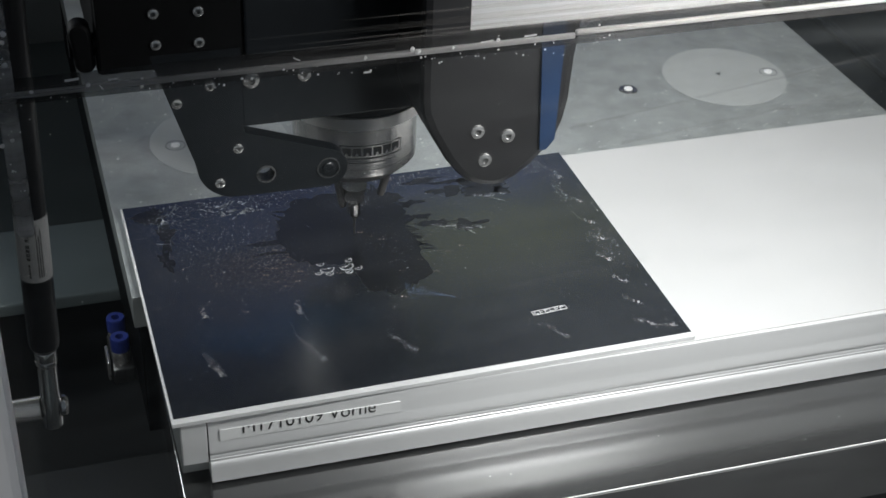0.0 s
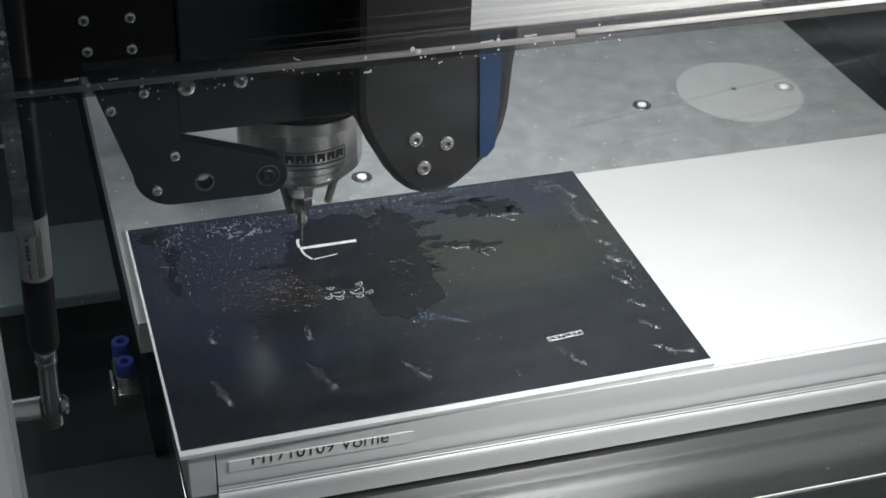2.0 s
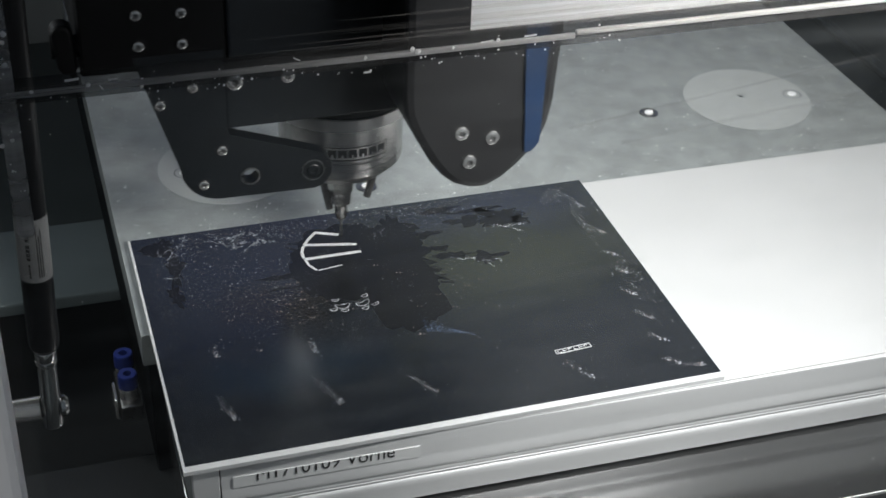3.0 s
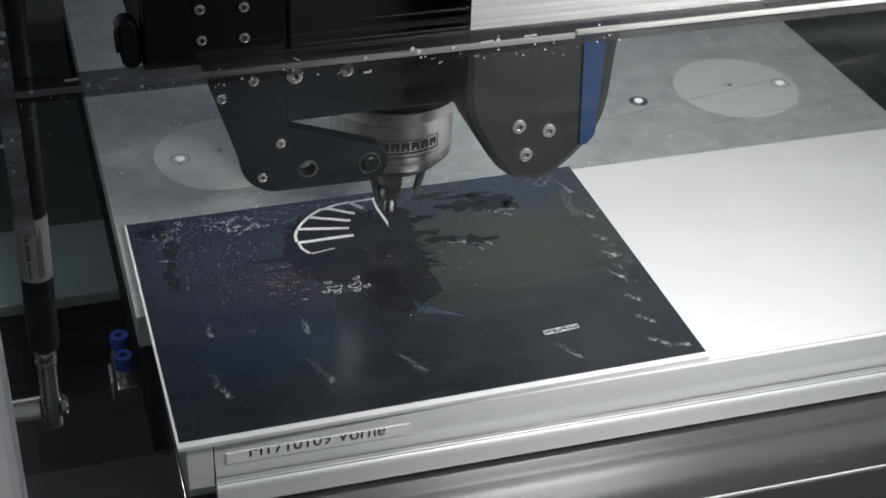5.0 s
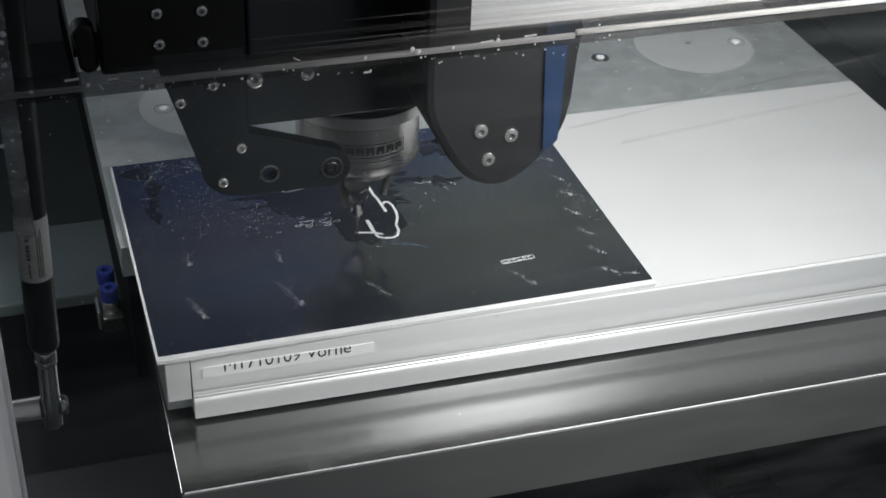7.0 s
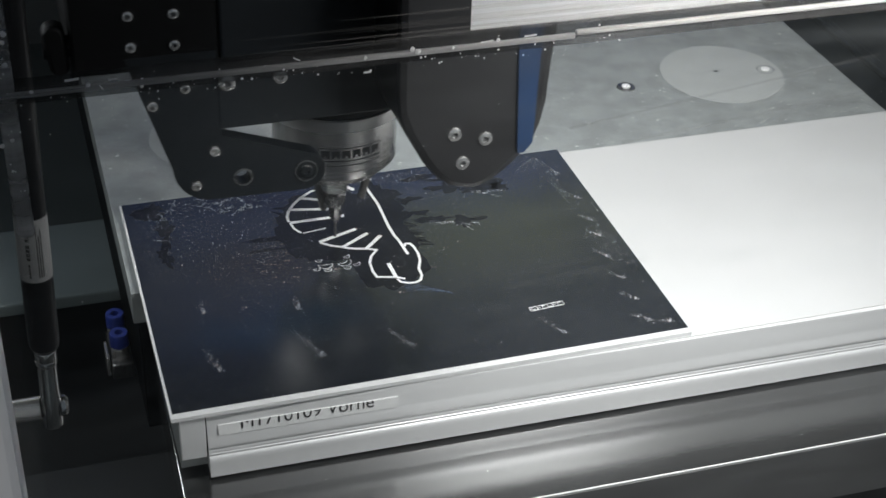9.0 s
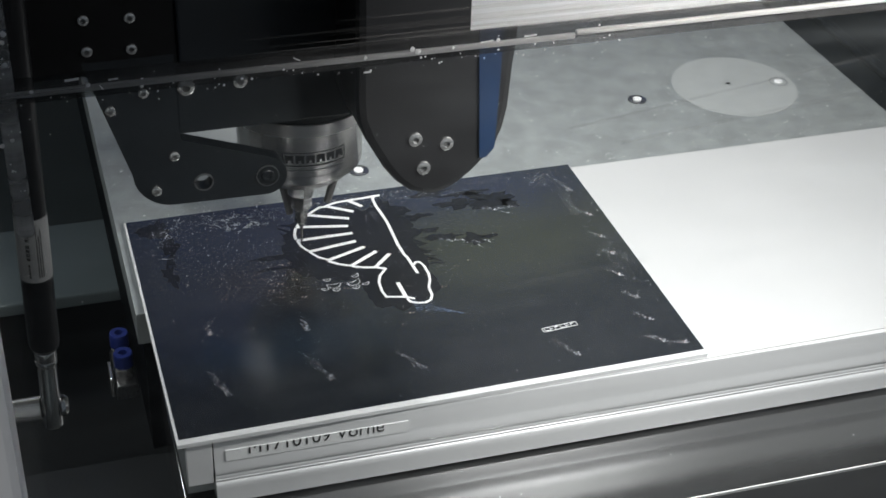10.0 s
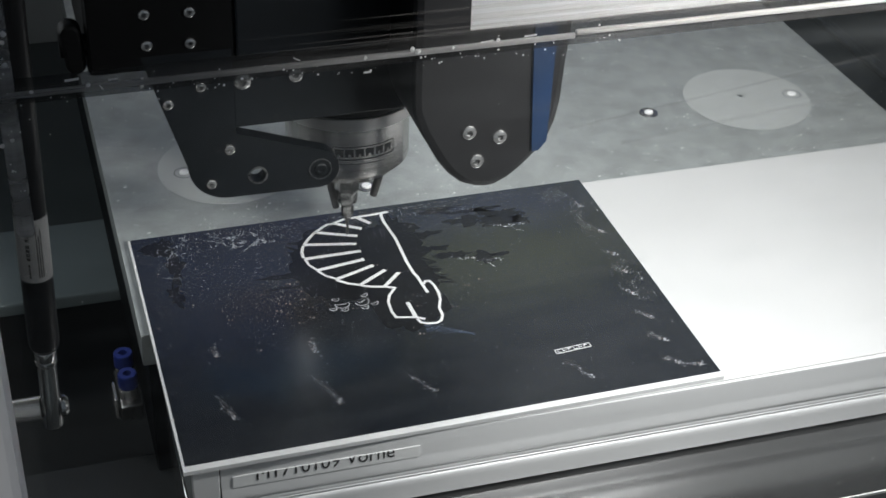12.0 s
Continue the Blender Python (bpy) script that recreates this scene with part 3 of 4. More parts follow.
part("core", box(0.0, 0.42, 0.0, 0.3030, -0.0040, -0.0003, 0.0004), PLATE_CORE, plate, "bright aluminium core")
part("coat", box(0.0020, 0.4194, 0.0058, 0.3026, -0.0003, 0.0, 0.0001), COAT, plate, "dark glossy printed coat")


def blotch(bm, cx, cy, rx, ry, seed, wild, z=0.00012, n=90):
    """An irregular flat patch with a ragged outline."""
    vs = []
    for k in range(n):
        a = 2 * math.pi * k / n
        q = Vector((math.cos(a) * 1.3 + seed * 7.1, math.sin(a) * 1.3, seed))
        r = 1 + wild * (noise.noise(q) + 0.6 * noise.noise(q * 3.1) + 0.35 * noise.noise(q * 8))
        vs.append(bm.verts.new((cx + rx * r * math.cos(a), cy + ry * r * math.sin(a), z)))
    c = bm.verts.new((cx, cy, z))
    for k in range(n):
        bm.faces.new((vs[k], vs[(k + 1) % n], c))


LAND = ((0.326, 0.258, 0.022, 0.014, 4.1, 0.8), (0.342, 0.251, 0.008, 0.007, 1.9, 0.7), (0.300, 0.276, 0.022, 0.004, 5.2, 1.1), (0.296, 0.262, 0.016, 0.006, 3.1, 1.0), (0.270, 0.284, 0.016, 0.005, 2.2, 0.9),
        (0.266, 0.212, 0.016, 0.0055, 1.3, 0.9), (0.292, 0.203, 0.011, 0.009, 2.9, 0.7), (0.306, 0.2035, 0.008, 0.0025, 8.3, 0.8), (0.249, 0.245, 0.006, 0.003, 3.7, 1.0), (0.231, 0.168, 0.004, 0.010, 7.4, 1.0),
        (0.034, 0.245, 0.007, 0.024, 6.6, 1.1), (0.023, 0.285, 0.012, 0.013, 9.6, 0.8), (0.028, 0.210, 0.005, 0.012, 3.3, 1.2), (0.226, 0.262, 0.016, 0.020, 6.1, 1.0),
        (0.120, 0.217, 0.024, 0.0035, 5.7, 0.9), (0.118, 0.200, 0.018, 0.002, 2.6, 1.0), (0.250, 0.226, 0.014, 0.006, 8.8, 1.1), (0.252, 0.250, 0.013, 0.003, 1.1, 1.2))
bm = bmesh.new()
for a in LAND:
    blotch(bm, *a)
# the near-black printed figure under the engraving
blotch(bm, 0.176, 0.222, 0.050, 0.056, 2.4, 0.22, 0.00008, 160)
blotch(bm, 0.208, 0.176, 0.036, 0.060, 6.9, 0.22, 0.00010, 140)
blotch(bm, 0.212, 0.236, 0.030, 0.036, 4.4, 0.25, 0.00009, 120)
# tufts of the printed mane along both flanks of the figure
for x0, y0, x1, y1, lean, count in ((0.232, 0.262, 0.252, 0.170, -0.35, 22), (0.134, 0.262, 0.124, 0.205, 2.6, 8)):
    for k in range(count):
        f = (k + rng.uniform(-0.3, 0.3)) / count
        x, y, a, long = x0 + (x1 - x0) * f, y0 + (y1 - y0) * f, lean + rng.gauss(0, 0.30), rng.uniform(0.001, 0.010)
        n = Vector((-math.sin(a), math.cos(a))) * rng.uniform(0.0011, 0.0026)
        tip = (x + long * math.cos(a), y + long * math.sin(a), 0.00011)
        bm.faces.new([bm.verts.new(p) for p in ((x - 0.008 * math.cos(a) + n.x, y - 0.008 * math.sin(a) + n.y, 0.00011), (x - 0.008 * math.cos(a) - n.x, y - 0.008 * math.sin(a) - n.y, 0.00011), (x + n.x * -0.6, y + n.y * -0.6, 0.00011), tip)])
part("dark_islands", bm, PATCH, plate, "matt black printed islands", "stuff")

# flecks of bare metal: (x, y, spread along, spread across, angle, count, size)
rng = random.Random(11)
bright, warm = bmesh.new(), bmesh.new()


def fleck(bm, x, y, s, z=0.00018):
    if not (0.003 < x < 0.418 and 0.0068 < y < 0.3015):
        return
    a, f = rng.random() * 3, rng.uniform(0.5, 1.2)
    vs = [bm.verts.new((x + s * math.cos(a + q * 1.05), y + s * f * math.sin(a + q * 1.05), z)) for q in range(6)]
    bm.faces.new(vs)


CLUSTERS = ((0.075, 0.225, 0.060, 0.040, 0, 210, 0.00030), (0.100, 0.285, 0.070, 0.012, 0, 420, 0.00028), (0.033, 0.265, 0.018, 0.022, 0, 120, 0.00028), (0.112, 0.188, 0.024, 0.022, 20, 100, 0.00028),
            (0.395, 0.240, 0.007, 0.030, 0, 130, 0.00024), (0.403, 0.140, 0.010, 0.035, 0, 210, 0.00022), (0.385, 0.284, 0.014, 0.012, 0, 130, 0.00026), (0.255, 0.284, 0.040, 0.010, 0, 170, 0.00026),
            (0.205, 0.294, 0.150, 0.004, 0, 240, 0.00030), (0.215, 0.262, 0.008, 0.016, 0, 50, 0.00030), (0.235, 0.190, 0.030, 0.030, 0, 60, 0.00026))
for cx, cy, u, v, a, count, size in CLUSTERS:
    ca, sa = math.cos(radians(a)), math.sin(radians(a))
    for k in range(count):
        p, q = rng.gauss(0, u * 0.6), rng.gauss(0, v * 0.6)
        fleck(warm if rng.random() < 0.25 else bright, cx + p * ca - q * sa, cy + p * sa + q * ca, size * rng.uniform(0.6, 1.6))
# comet-like trails that thicken to a head with pairs of dots: head x, y, tail dx, dy, width, count
COMETS = ((0.0460, 0.0475, -0.010, 0.030, 0.0034, 84), (0.1245, 0.0465, -0.012, 0.032, 0.0036, 100), (0.1960, 0.0410, -0.018, 0.032, 0.0036, 84), (0.3190, 0.0262, -0.014, 0.024, 0.0032, 60),
          (0.0454, 0.1250, 0.001, 0.014, 0.0036, 54), (0.1205, 0.1110, 0.000, 0.016, 0.0034, 54), (0.4035, 0.2590, -0.006, 0.014, 0.0034, 62), (0.4065, 0.2140, -0.009, 0.011, 0.0032, 54),
          (0.4030, 0.1780, -0.009, 0.010, 0.0030, 42), (0.4025, 0.1500, -0.009, 0.010, 0.0030, 54), (0.3955, 0.1190, -0.009, 0.012, 0.0030, 54), (0.3955, 0.0850, -0.009, 0.012, 0.0030, 54),
          (0.3940, 0.0540, -0.010, 0.013, 0.0028, 54), (0.3930, 0.0240, -0.012, 0.012, 0.0026, 50), (0.4090, 0.0180, -0.020, 0.004, 0.0020, 40))
for hx0, hy0, dx, dy, wide, count in COMETS:
    for k in range(count):
        f = rng.random() ** 1.3
        w = wide * (0.8 + 0.4 * f)
        fleck(warm if rng.random() < 0.3 else bright, hx0 + dx * f + rng.gauss(0, w * 0.5), hy0 + dy * f + rng.gauss(0, w * 0.5), 0.00030 * rng.uniform(0.5, 1.5) * (1.25 - 0.6 * f))
    for ox, oy in ((-0.0016, -0.0012), (0.0014, -0.0016), (0.0002, 0.0016)):
        fleck(bright, hx0 + ox, hy0 + oy, 0.00048), fleck(bright, hx0 + ox + 0.0012, hy0 + oy + 0.0001, 0.0004)
for k in range(2600):
    fleck(bright if rng.random() < 0.75 else warm, rng.gauss(0.10, 0.09), rng.gauss(0.21, 0.07), 0.00010 + 0.00026 * rng.random() ** 2.5)
for k in range(1900):
    fleck(bright, rng.uniform(0, 0.42), rng.uniform(0, 0.30), 0.00008 + 0.00018 * rng.random() ** 2)
for k in range(260):
    fleck(bright if rng.random() < 0.6 else warm, rng.uniform(0, 0.42), rng.uniform(0, 0.30), rng.uniform(0.00015, 0.00035))


def ragged_line(x0, y0, x1, y1, seed, wild, count, size):
    for k in range(count):
        f = k / count
        if noise.noise(Vector((f * 14, seed, 9))) < -0.12:
            continue
        x = x0 + (x1 - x0) * f + wild * noise.noise(Vector((f * 5, seed, 0)))
        y = y0 + (y1 - y0) * f + wild * 1.5 * noise.noise(Vector((f * 6, seed, 4)))
        fleck(bright, x + rng.gauss(0, size * 2), y + rng.gauss(0, size * 2), size * rng.uniform(0.3, 1.5))


ragged_line(0.078, 0.277, 0.122, 0.271, 1.0, 0.008, 260, 0.0005)
ragged_line(0.060, 0.290, 0.130, 0.282, 5.0, 0.010, 120, 0.0004)
ragged_line(0.028, 0.262, 0.046, 0.292, 2.0, 0.010, 110, 0.0004)
ragged_line(0.262, 0.209, 0.304, 0.1945, 3.0, 0.003, 90, 0.0004)
ragged_line(0.314, 0.246, 0.346, 0.2455, 4.0, 0.004, 80, 0.0004)
ragged_line(0.284, 0.281, 0.318, 0.278, 7.0, 0.004, 50, 0.0003)


coast = bmesh.new()


def thread(x, y, turn, seed, steps, width):
    """A thin broken coast line that wanders over the print."""
    last = None
    for k in range(steps):
        turn += 0.9 * noise.noise(Vector((k * 0.35, seed, 2.0)))
        x, y = x + 0.0011 * math.cos(turn), y + 0.0011 * math.sin(turn)
        w = width * (0.2 + 1.5 * abs(noise.noise(Vector((k * 0.5, seed, 6.0)))))
        n = Vector((-math.sin(turn), math.cos(turn))) * w
        if noise.noise(Vector((k * 0.30, seed, 11.0))) < -0.22 or not (0.004 < x < 0.416 and 0.008 < y < 0.300):
            last = None
            continue
        pair = (coast.verts.new((x + n.x, y + n.y, 0.00019)), coast.verts.new((x - n.x, y - n.y, 0.00019)))
        if last:
            coast.faces.new((last[0], last[1], pair[1], pair[0]))
        last = pair


for k, a in enumerate(((0.042, 0.297, -0.1, 30, 0.0003), (0.062, 0.288, -0.4, 34, 0.0004), (0.074, 0.283, -0.5, 34, 0.0005), (0.083, 0.275, -0.6, 28, 0.0005), (0.090, 0.262, 0.1, 22, 0.0004), (0.020, 0.284, -0.9, 14, 0.0003),
                       (0.030, 0.270, -0.3, 16, 0.0003), (0.288, 0.1945, 0.0, 14, 0.0003), (0.318, 0.2465, 0.0, 24, 0.0003), (0.240, 0.262, 0.3, 14, 0.0002), (0.020, 0.240, -0.6, 18, 0.0003), (0.100, 0.268, 0.2, 22, 0.0004))):
    thread(a[0], a[1], a[2], k * 3.7 + 0.4, a[3], a[4])
# beads in pairs that trail round the figure
for x, y in ((0.196, 0.214), (0.2025, 0.2055), (0.2115, 0.1985), (0.2245, 0.1925), (0.235, 0.160), (0.243, 0.140), (0.2065, 0.1115), (0.262, 0.166), (0.276, 0.172), (0.128, 0.192), (0.132, 0.168), (0.127, 0.155),
             (0.117, 0.150), (0.109, 0.159), (0.103, 0.170), (0.112, 0.178), (0.125, 0.181), (0.118, 0.205), (0.127, 0.206), (0.215, 0.148), (0.1632, 0.1579), (0.063, 0.168), (0.077, 0.1235)):
    fleck(warm, x, y, 0.0007), fleck(warm, x + 0.003, y - 0.0008, 0.0007)
# fine blue flecks paint an iridescent reflection on the plate
blue = bmesh.new()
for k in range(340):
    p = rng.random() ** 1.4
    fleck(blue, 0.213 + 0.036 * p, 0.1215 - 0.022 * p + rng.gauss(0, 0.0062 * (1 - p) ** 2 + 0.0007), rng.uniform(0.00015, 0.00045))
for k in range(160):
    fleck(blue, rng.gauss(0.330, 0.030), rng.gauss(0.262, 0.010), rng.uniform(0.0002, 0.0004))
part("blue_glint", blue, BLUE_GLINT, plate, "blue glint painted as fine flecks", "stuff")
part("coast_lines", coast, COAST, plate, "thin bare metal coast lines", "stuff")
part("flecks", bright, FLECK, plate, "bright bare metal flecks", "stuff")
part("warm_flecks", warm, RUST_FLECK, plate, "copper toned flecks", "stuff")


def bean(cx, cy, w, h, turn, wall=0.0003):
    """A thin engraved bean outline."""
    bm = bmesh.new()
    ring = []
    n = 28
    for k in range(n):
        a = 2 * math.pi * k / n
        x, y = w * math.cos(a), h * math.sin(a) if math.sin(a) < 0 else h * (0.10 * math.sin(a) - 0.55 * max(0.0, math.sin(a) - 0.55))
        p = Vector((x, y, 0))
        d = Vector((math.cos(a), math.sin(a), 0)) * wall
        ring.append((bm.verts.new(p - d), bm.verts.new(p + d)))
    for k in range(n):
        a, b = ring[k], ring[(k + 1) % n]
        bm.faces.new((a[0], a[1], b[1], b[0]))
    bmesh.ops.transform(bm, matrix=Matrix.Translation((cx, cy, 0.00022)) @ Matrix.Rotation(radians(turn), 4, "Z"), verts=bm.verts)
    return bm


for a in ((0.1522, 0.1746, 0.0030, 0.0034, 0), (0.1561, 0.1665, 0.0060, 0.0062, 0), (0.1477, 0.1622, 0.0030, 0.0034, 0), (0.1566, 0.1592, 0.0032, 0.0034, 8), (0.1763, 0.1749, 0.0030, 0.0036, 22),
          (0.1725, 0.1662, 0.0060, 0.0062, 25), (0.1732, 0.1582, 0.0032, 0.0034, 15), (0.1820, 0.1615, 0.0032, 0.0034, 20)):
    part("bean_outline", bean(*a), MARK, plate)
# small framed mark: a frame with plain bars
mark = [box(0, 0.0305, 0, 0.0006, 0, 0.0003), box(0, 0.0305, 0.0048, 0.0054, 0, 0.0003), box(0, 0.0006, 0, 0.0054, 0, 0.0003), box(0.0299, 0.0305, 0, 0.0054, 0, 0.0003)]
for k in range(6):
    mark.append(box(0.0018 + k * 0.0046, 0.0024 + k * 0.0046, 0.0012, 0.0042, 0, 0.0003))
    mark.append(box(0.0018 + k * 0.0046, 0.0050 + k * 0.0046, 0.0012 + 0.0012 * (k % 3), 0.0017 + 0.0012 * (k % 3), 0, 0.0003))
bm = bmesh.new()
for b in mark:
    me = bpy.data.meshes.new("tmp")
    b.to_mesh(me), b.free()
    bm.from_mesh(me)
bmesh.ops.transform(bm, matrix=Matrix.Translation((0.3030, 0.0585, 0.0)) @ Matrix.Rotation(radians(4.5), 4, "Z"), verts=bm.verts)
part("framed_mark", bm, MARK, plate, "small engraved frame with plain bars")

# the engraved outline, stroke by stroke: name, start, end seconds, width, points
STROKES = (
    ("lead_in", 1.02, 1.10, 0.0010, ((0.170, 0.2215), (0.160, 0.2200), (0.1490, 0.2184))),
    ("arc", 1.08, 1.22, 0.0021, ((0.1472, 0.2193), (0.1427, 0.2274), (0.1414, 0.2365))),
    ("rib", 1.25, 1.60, 0.0036, ((0.1416, 0.2374), (0.1894, 0.2375))),
    ("arc", 1.92, 2.05, 0.0026, ((0.1406, 0.2394), (0.1409, 0.2473), (0.1440, 0.2564))),
    ("rib", 2.08, 2.40, 0.0036, ((0.1455, 0.2588), (0.1885, 0.2496))),
    ("arc", 2.72, 2.85, 0.0026, ((0.1455, 0.2588), (0.1508, 0.2666), (0.1590, 0.2756))),
    ("rib", 2.86, 3.15, 0.0036, ((0.1590, 0.2756), (0.1926, 0.2614))),
    ("arc", 3.42, 3.60, 0.0026, ((0.1590, 0.2756), (0.1720, 0.2854), (0.1788, 0.2856))),
    ("rib", 3.62, 3.85, 0.0036, ((0.1788, 0.2856), (0.1994, 0.2718))),
    ("arc", 4.06, 4.25, 0.0026, ((0.1790, 0.2865), (0.1881, 0.2899), (0.2002, 0.2907))),
    ("rib", 4.26, 4.35, 0.0036, ((0.2002, 0.2907), (0.2091, 0.2788))),
    ("arc", 4.46, 4.60, 0.0026, ((0.2002, 0.2907), (0.2134, 0.2912), (0.2294, 0.2922))),
    ("back_line", 4.60, 5.58, 0.0026, ((0.2294, 0.2922), (0.2247, 0.2922), (0.2225, 0.2879), (0.2222, 0.2755), (0.2249, 0.2485), (0.2243, 0.2107), (0.2253, 0.1938), (0.2267, 0.1883), (0.2286, 0.1650))),
    ("loop", 5.70, 6.36, 0.0022, ((0.2291, 0.1766), (0.2312, 0.1803), (0.2349, 0.1794), (0.2369, 0.1729), (0.2374, 0.1619), (0.2360, 0.1522), (0.2315, 0.1412), (0.2312, 0.1309),
                                  (0.2282, 0.1245), (0.2231, 0.1219), (0.2167, 0.1228), (0.2114, 0.1258), (0.2099, 0.1301))),
    ("jaw", 6.38, 6.48, 0.0022, ((0.2158, 0.1293), (0.2094, 0.1334))),
    ("tooth", 6.50, 6.70, 0.0034, ((0.2094, 0.1334), (0.2086, 0.1537))),
    ("jaw", 6.90, 7.00, 0.0022, ((0.2094, 0.1334), (0.1939, 0.1375))),
    ("throat", 7.01, 7.34, 0.0022, ((0.1939, 0.1375), (0.1925, 0.1458), (0.1934, 0.1593), (0.1968, 0.1683), (0.2042, 0.1772))),
    ("arc", 7.35, 7.45, 0.0026, ((0.2042, 0.1772), (0.1978, 0.1805))),
    ("rib", 7.48, 7.70, 0.0034, ((0.1960, 0.1810), (0.2124, 0.1972))),
    ("arc", 7.82, 7.94, 0.0026, ((0.1960, 0.1810), (0.1869, 0.1834), (0.1787, 0.1872))),
    ("rib", 7.95, 8.15, 0.0034, ((0.1771, 0.1885), (0.2024, 0.2041))),
    ("arc", 8.32, 8.46, 0.0026, ((0.1771, 0.1885), (0.1677, 0.1934), (0.1605, 0.1995))),
    ("rib", 8.50, 8.78, 0.0034, ((0.1599, 0.2014), (0.1940, 0.2133))),
    ("arc", 9.08, 9.20, 0.0021, ((0.1601, 0.2022), (0.1529, 0.2083), (0.1477, 0.2174))),
    ("rib", 9.22, 9.50, 0.0036, ((0.1479, 0.2182), (0.1889, 0.2243))),
)
CUTS = []   # (piece, seconds at which the cutter lays it bare)


def stroke(name, t0, t1, width, points):
    """Split one engraved stroke into short rigid pieces that come up in the cutter's wake."""
    pts = [Vector((*p, 0)) for p in points]
    run = [0.0]
    for a, b in zip(pts, pts[1:]):
        run.append(run[-1] + (b - a).length)
    for k, (a, b) in enumerate(zip(pts, pts[1:])):
        steps = max(1, round((b - a).length / 0.0052))
        for j in range(steps):
            p, q = a.lerp(b, j / steps), a.lerp(b, (j + 1) / steps)
            d = q - p
            long = d.length + (0.0 if j < steps - 1 else width * 0.35)
            bm = bmesh.new()
            n = 6
            left, right = [], []
            for i in range(n + 1):
                back = width * 0.12 if j == 0 else 0.0
                x = -back + (long + back) * i / n
                w = width / 2 * (1 + 0.10 * noise.noise(Vector((p.x * 900 + i * 0.9, p.y * 900, 1))))
                left.append(x), right.append(w)
            up = [(bm.verts.new((x, -w, 0)), bm.verts.new((x, w, 0))) for x, w in zip(left, right)]
            dn = [(bm.verts.new((x, -w, -0.0003)), bm.verts.new((x, w, -0.0003))) for x, w in zip(left, right)]
            for i in range(n):
                bm.faces.new((up[i][0], up[i + 1][0], up[i + 1][1], up[i][1]))
                bm.faces.new((dn[i][0], up[i][0], up[i + 1][0], dn[i + 1][0])[::-1])
                bm.faces.new((dn[i][1], up[i][1], up[i + 1][1], dn[i + 1][1]))
            bm.faces.new((dn[0][0], dn[0][1], up[0][1], up[0][0])), bm.faces.new((dn[n][0], dn[n][1], up[n][1], up[n][0]))
            ob = new(name, finish(bm, CUT, name))
            ob.parent = plate
            f = (run[k] + (run[k + 1] - run[k]) * (j + 0.5) / steps) / run[-1]
            CUTS.append((ob, p, math.degrees(math.atan2(d.y, d.x)), t0 + (t1 - t0) * f))


for s in STROKES:
    stroke(*s)

# ---- the milling head ----
AX, AY = 0.1940, 0.2124
head = thing("milling_head", (AX, AY, 0), "black milling head with a polished spindle and clamped cutter", "milling machine")


def hx(points):
    return [(AX + x, z) for x, z in points]


def plate_with_holes(outline, holes, y0, y1):
    """An upright plate with round holes through it."""
    bm = bmesh.new()
    edges = []
    for loop in [outline] + [arc(cx, cz, r, 0, 360, 24)[:-1] for cx, cz, r in holes]:
        vs = [bm.verts.new((x, y0, z)) for x, z in loop]
        edges += [bm.edges.new((vs[k], vs[(k + 1) % len(vs)])) for k in range(len(vs))]
    made = bmesh.ops.triangle_fill(bm, edges=edges, use_beauty=True, normal=(0, -1, 0))
    faces = [g for g in made["geom"] if isinstance(g, bmesh.types.BMFace)]
    out = bmesh.ops.extrude_face_region(bm, geom=faces)
    bmesh.ops.translate(bm, verts=[g for g in out["geom"] if isinstance(g, bmesh.types.BMVert)], vec=(0, y1 - y0, 0))
    return bm


# deeper black on housing and cover plate paints the weaker light up there
part("housing", box(AX - 0.2120, AX + 0.118, 0.120, 0.36, 0.225, 0.60, 0.003), BLACK_SIDE, head)
part("cover_plate", box(AX - 0.2110, AX - 0.110, 0.1082, 0.1195, 0.2320, 0.60, 0.0015), BLACK_SIDE, head)
part("cover_panel", box(AX - 0.1098, AX + 0.060, 0.1060, 0.1195, 0.2340, 0.60, 0.002), BLACK, head)
block = part("clamp_block", box(AX - 0.1128, AX + 0.040, 0.1110, 0.225, 0.1765, 0.2250, 0.0015), BLACK, head)
arm_outline = hx([(-0.177, 0.2425), (-0.1709, 0.2217)] + [(-0.1490, 0.1490)] + arc(-0.1195, 0.1490, 0.0295, 195, 268, 10) + [(-0.0480, 0.1183)]
                 + arc(-0.0510, 0.1345, 0.0163, -78, 75, 12) + [(-0.1118, 0.1732), (-0.1128, 0.181), (-0.1128, 0.2425)])
arm = part("arm_plate", plate_with_holes(arm_outline, [(AX - 0.0974, 0.1358, 0.0058)], 0.1080, 0.1200), BLACK, head, "black cranked arm plate")
part("bore_ring", lathe([(0.0074, 0), (0.0074, 0.0006), (0.0062, 0.0008), (0.0059, -0.004)], (AX - 0.0974, 0.1080, 0.1358), 28, FACE_FRONT, False), STEEL_DARK, arm)
pivot = part("pivot_bore", lathe([(0.0086, 0), (0.0086, 0.0007), (0.0076, 0.0008), (0.0072, -0.0030), (0.0030, -0.0034)], (AX - 0.0495, 0.1078, 0.1347), 32, FACE_FRONT), BLACK, arm, "dark counterbore with a highlight made as a steel ring")
# steel ring put in for the highlight round the counterbore
part("ring_highlight", lathe([(0.0088, 0), (0.0088, 0.0010), (0.0081, 0.0010), (0.0081, 0.0)], (AX - 0.0495, 0.1078, 0.1347), 32, FACE_FRONT, False), STEEL_DARK, pivot)
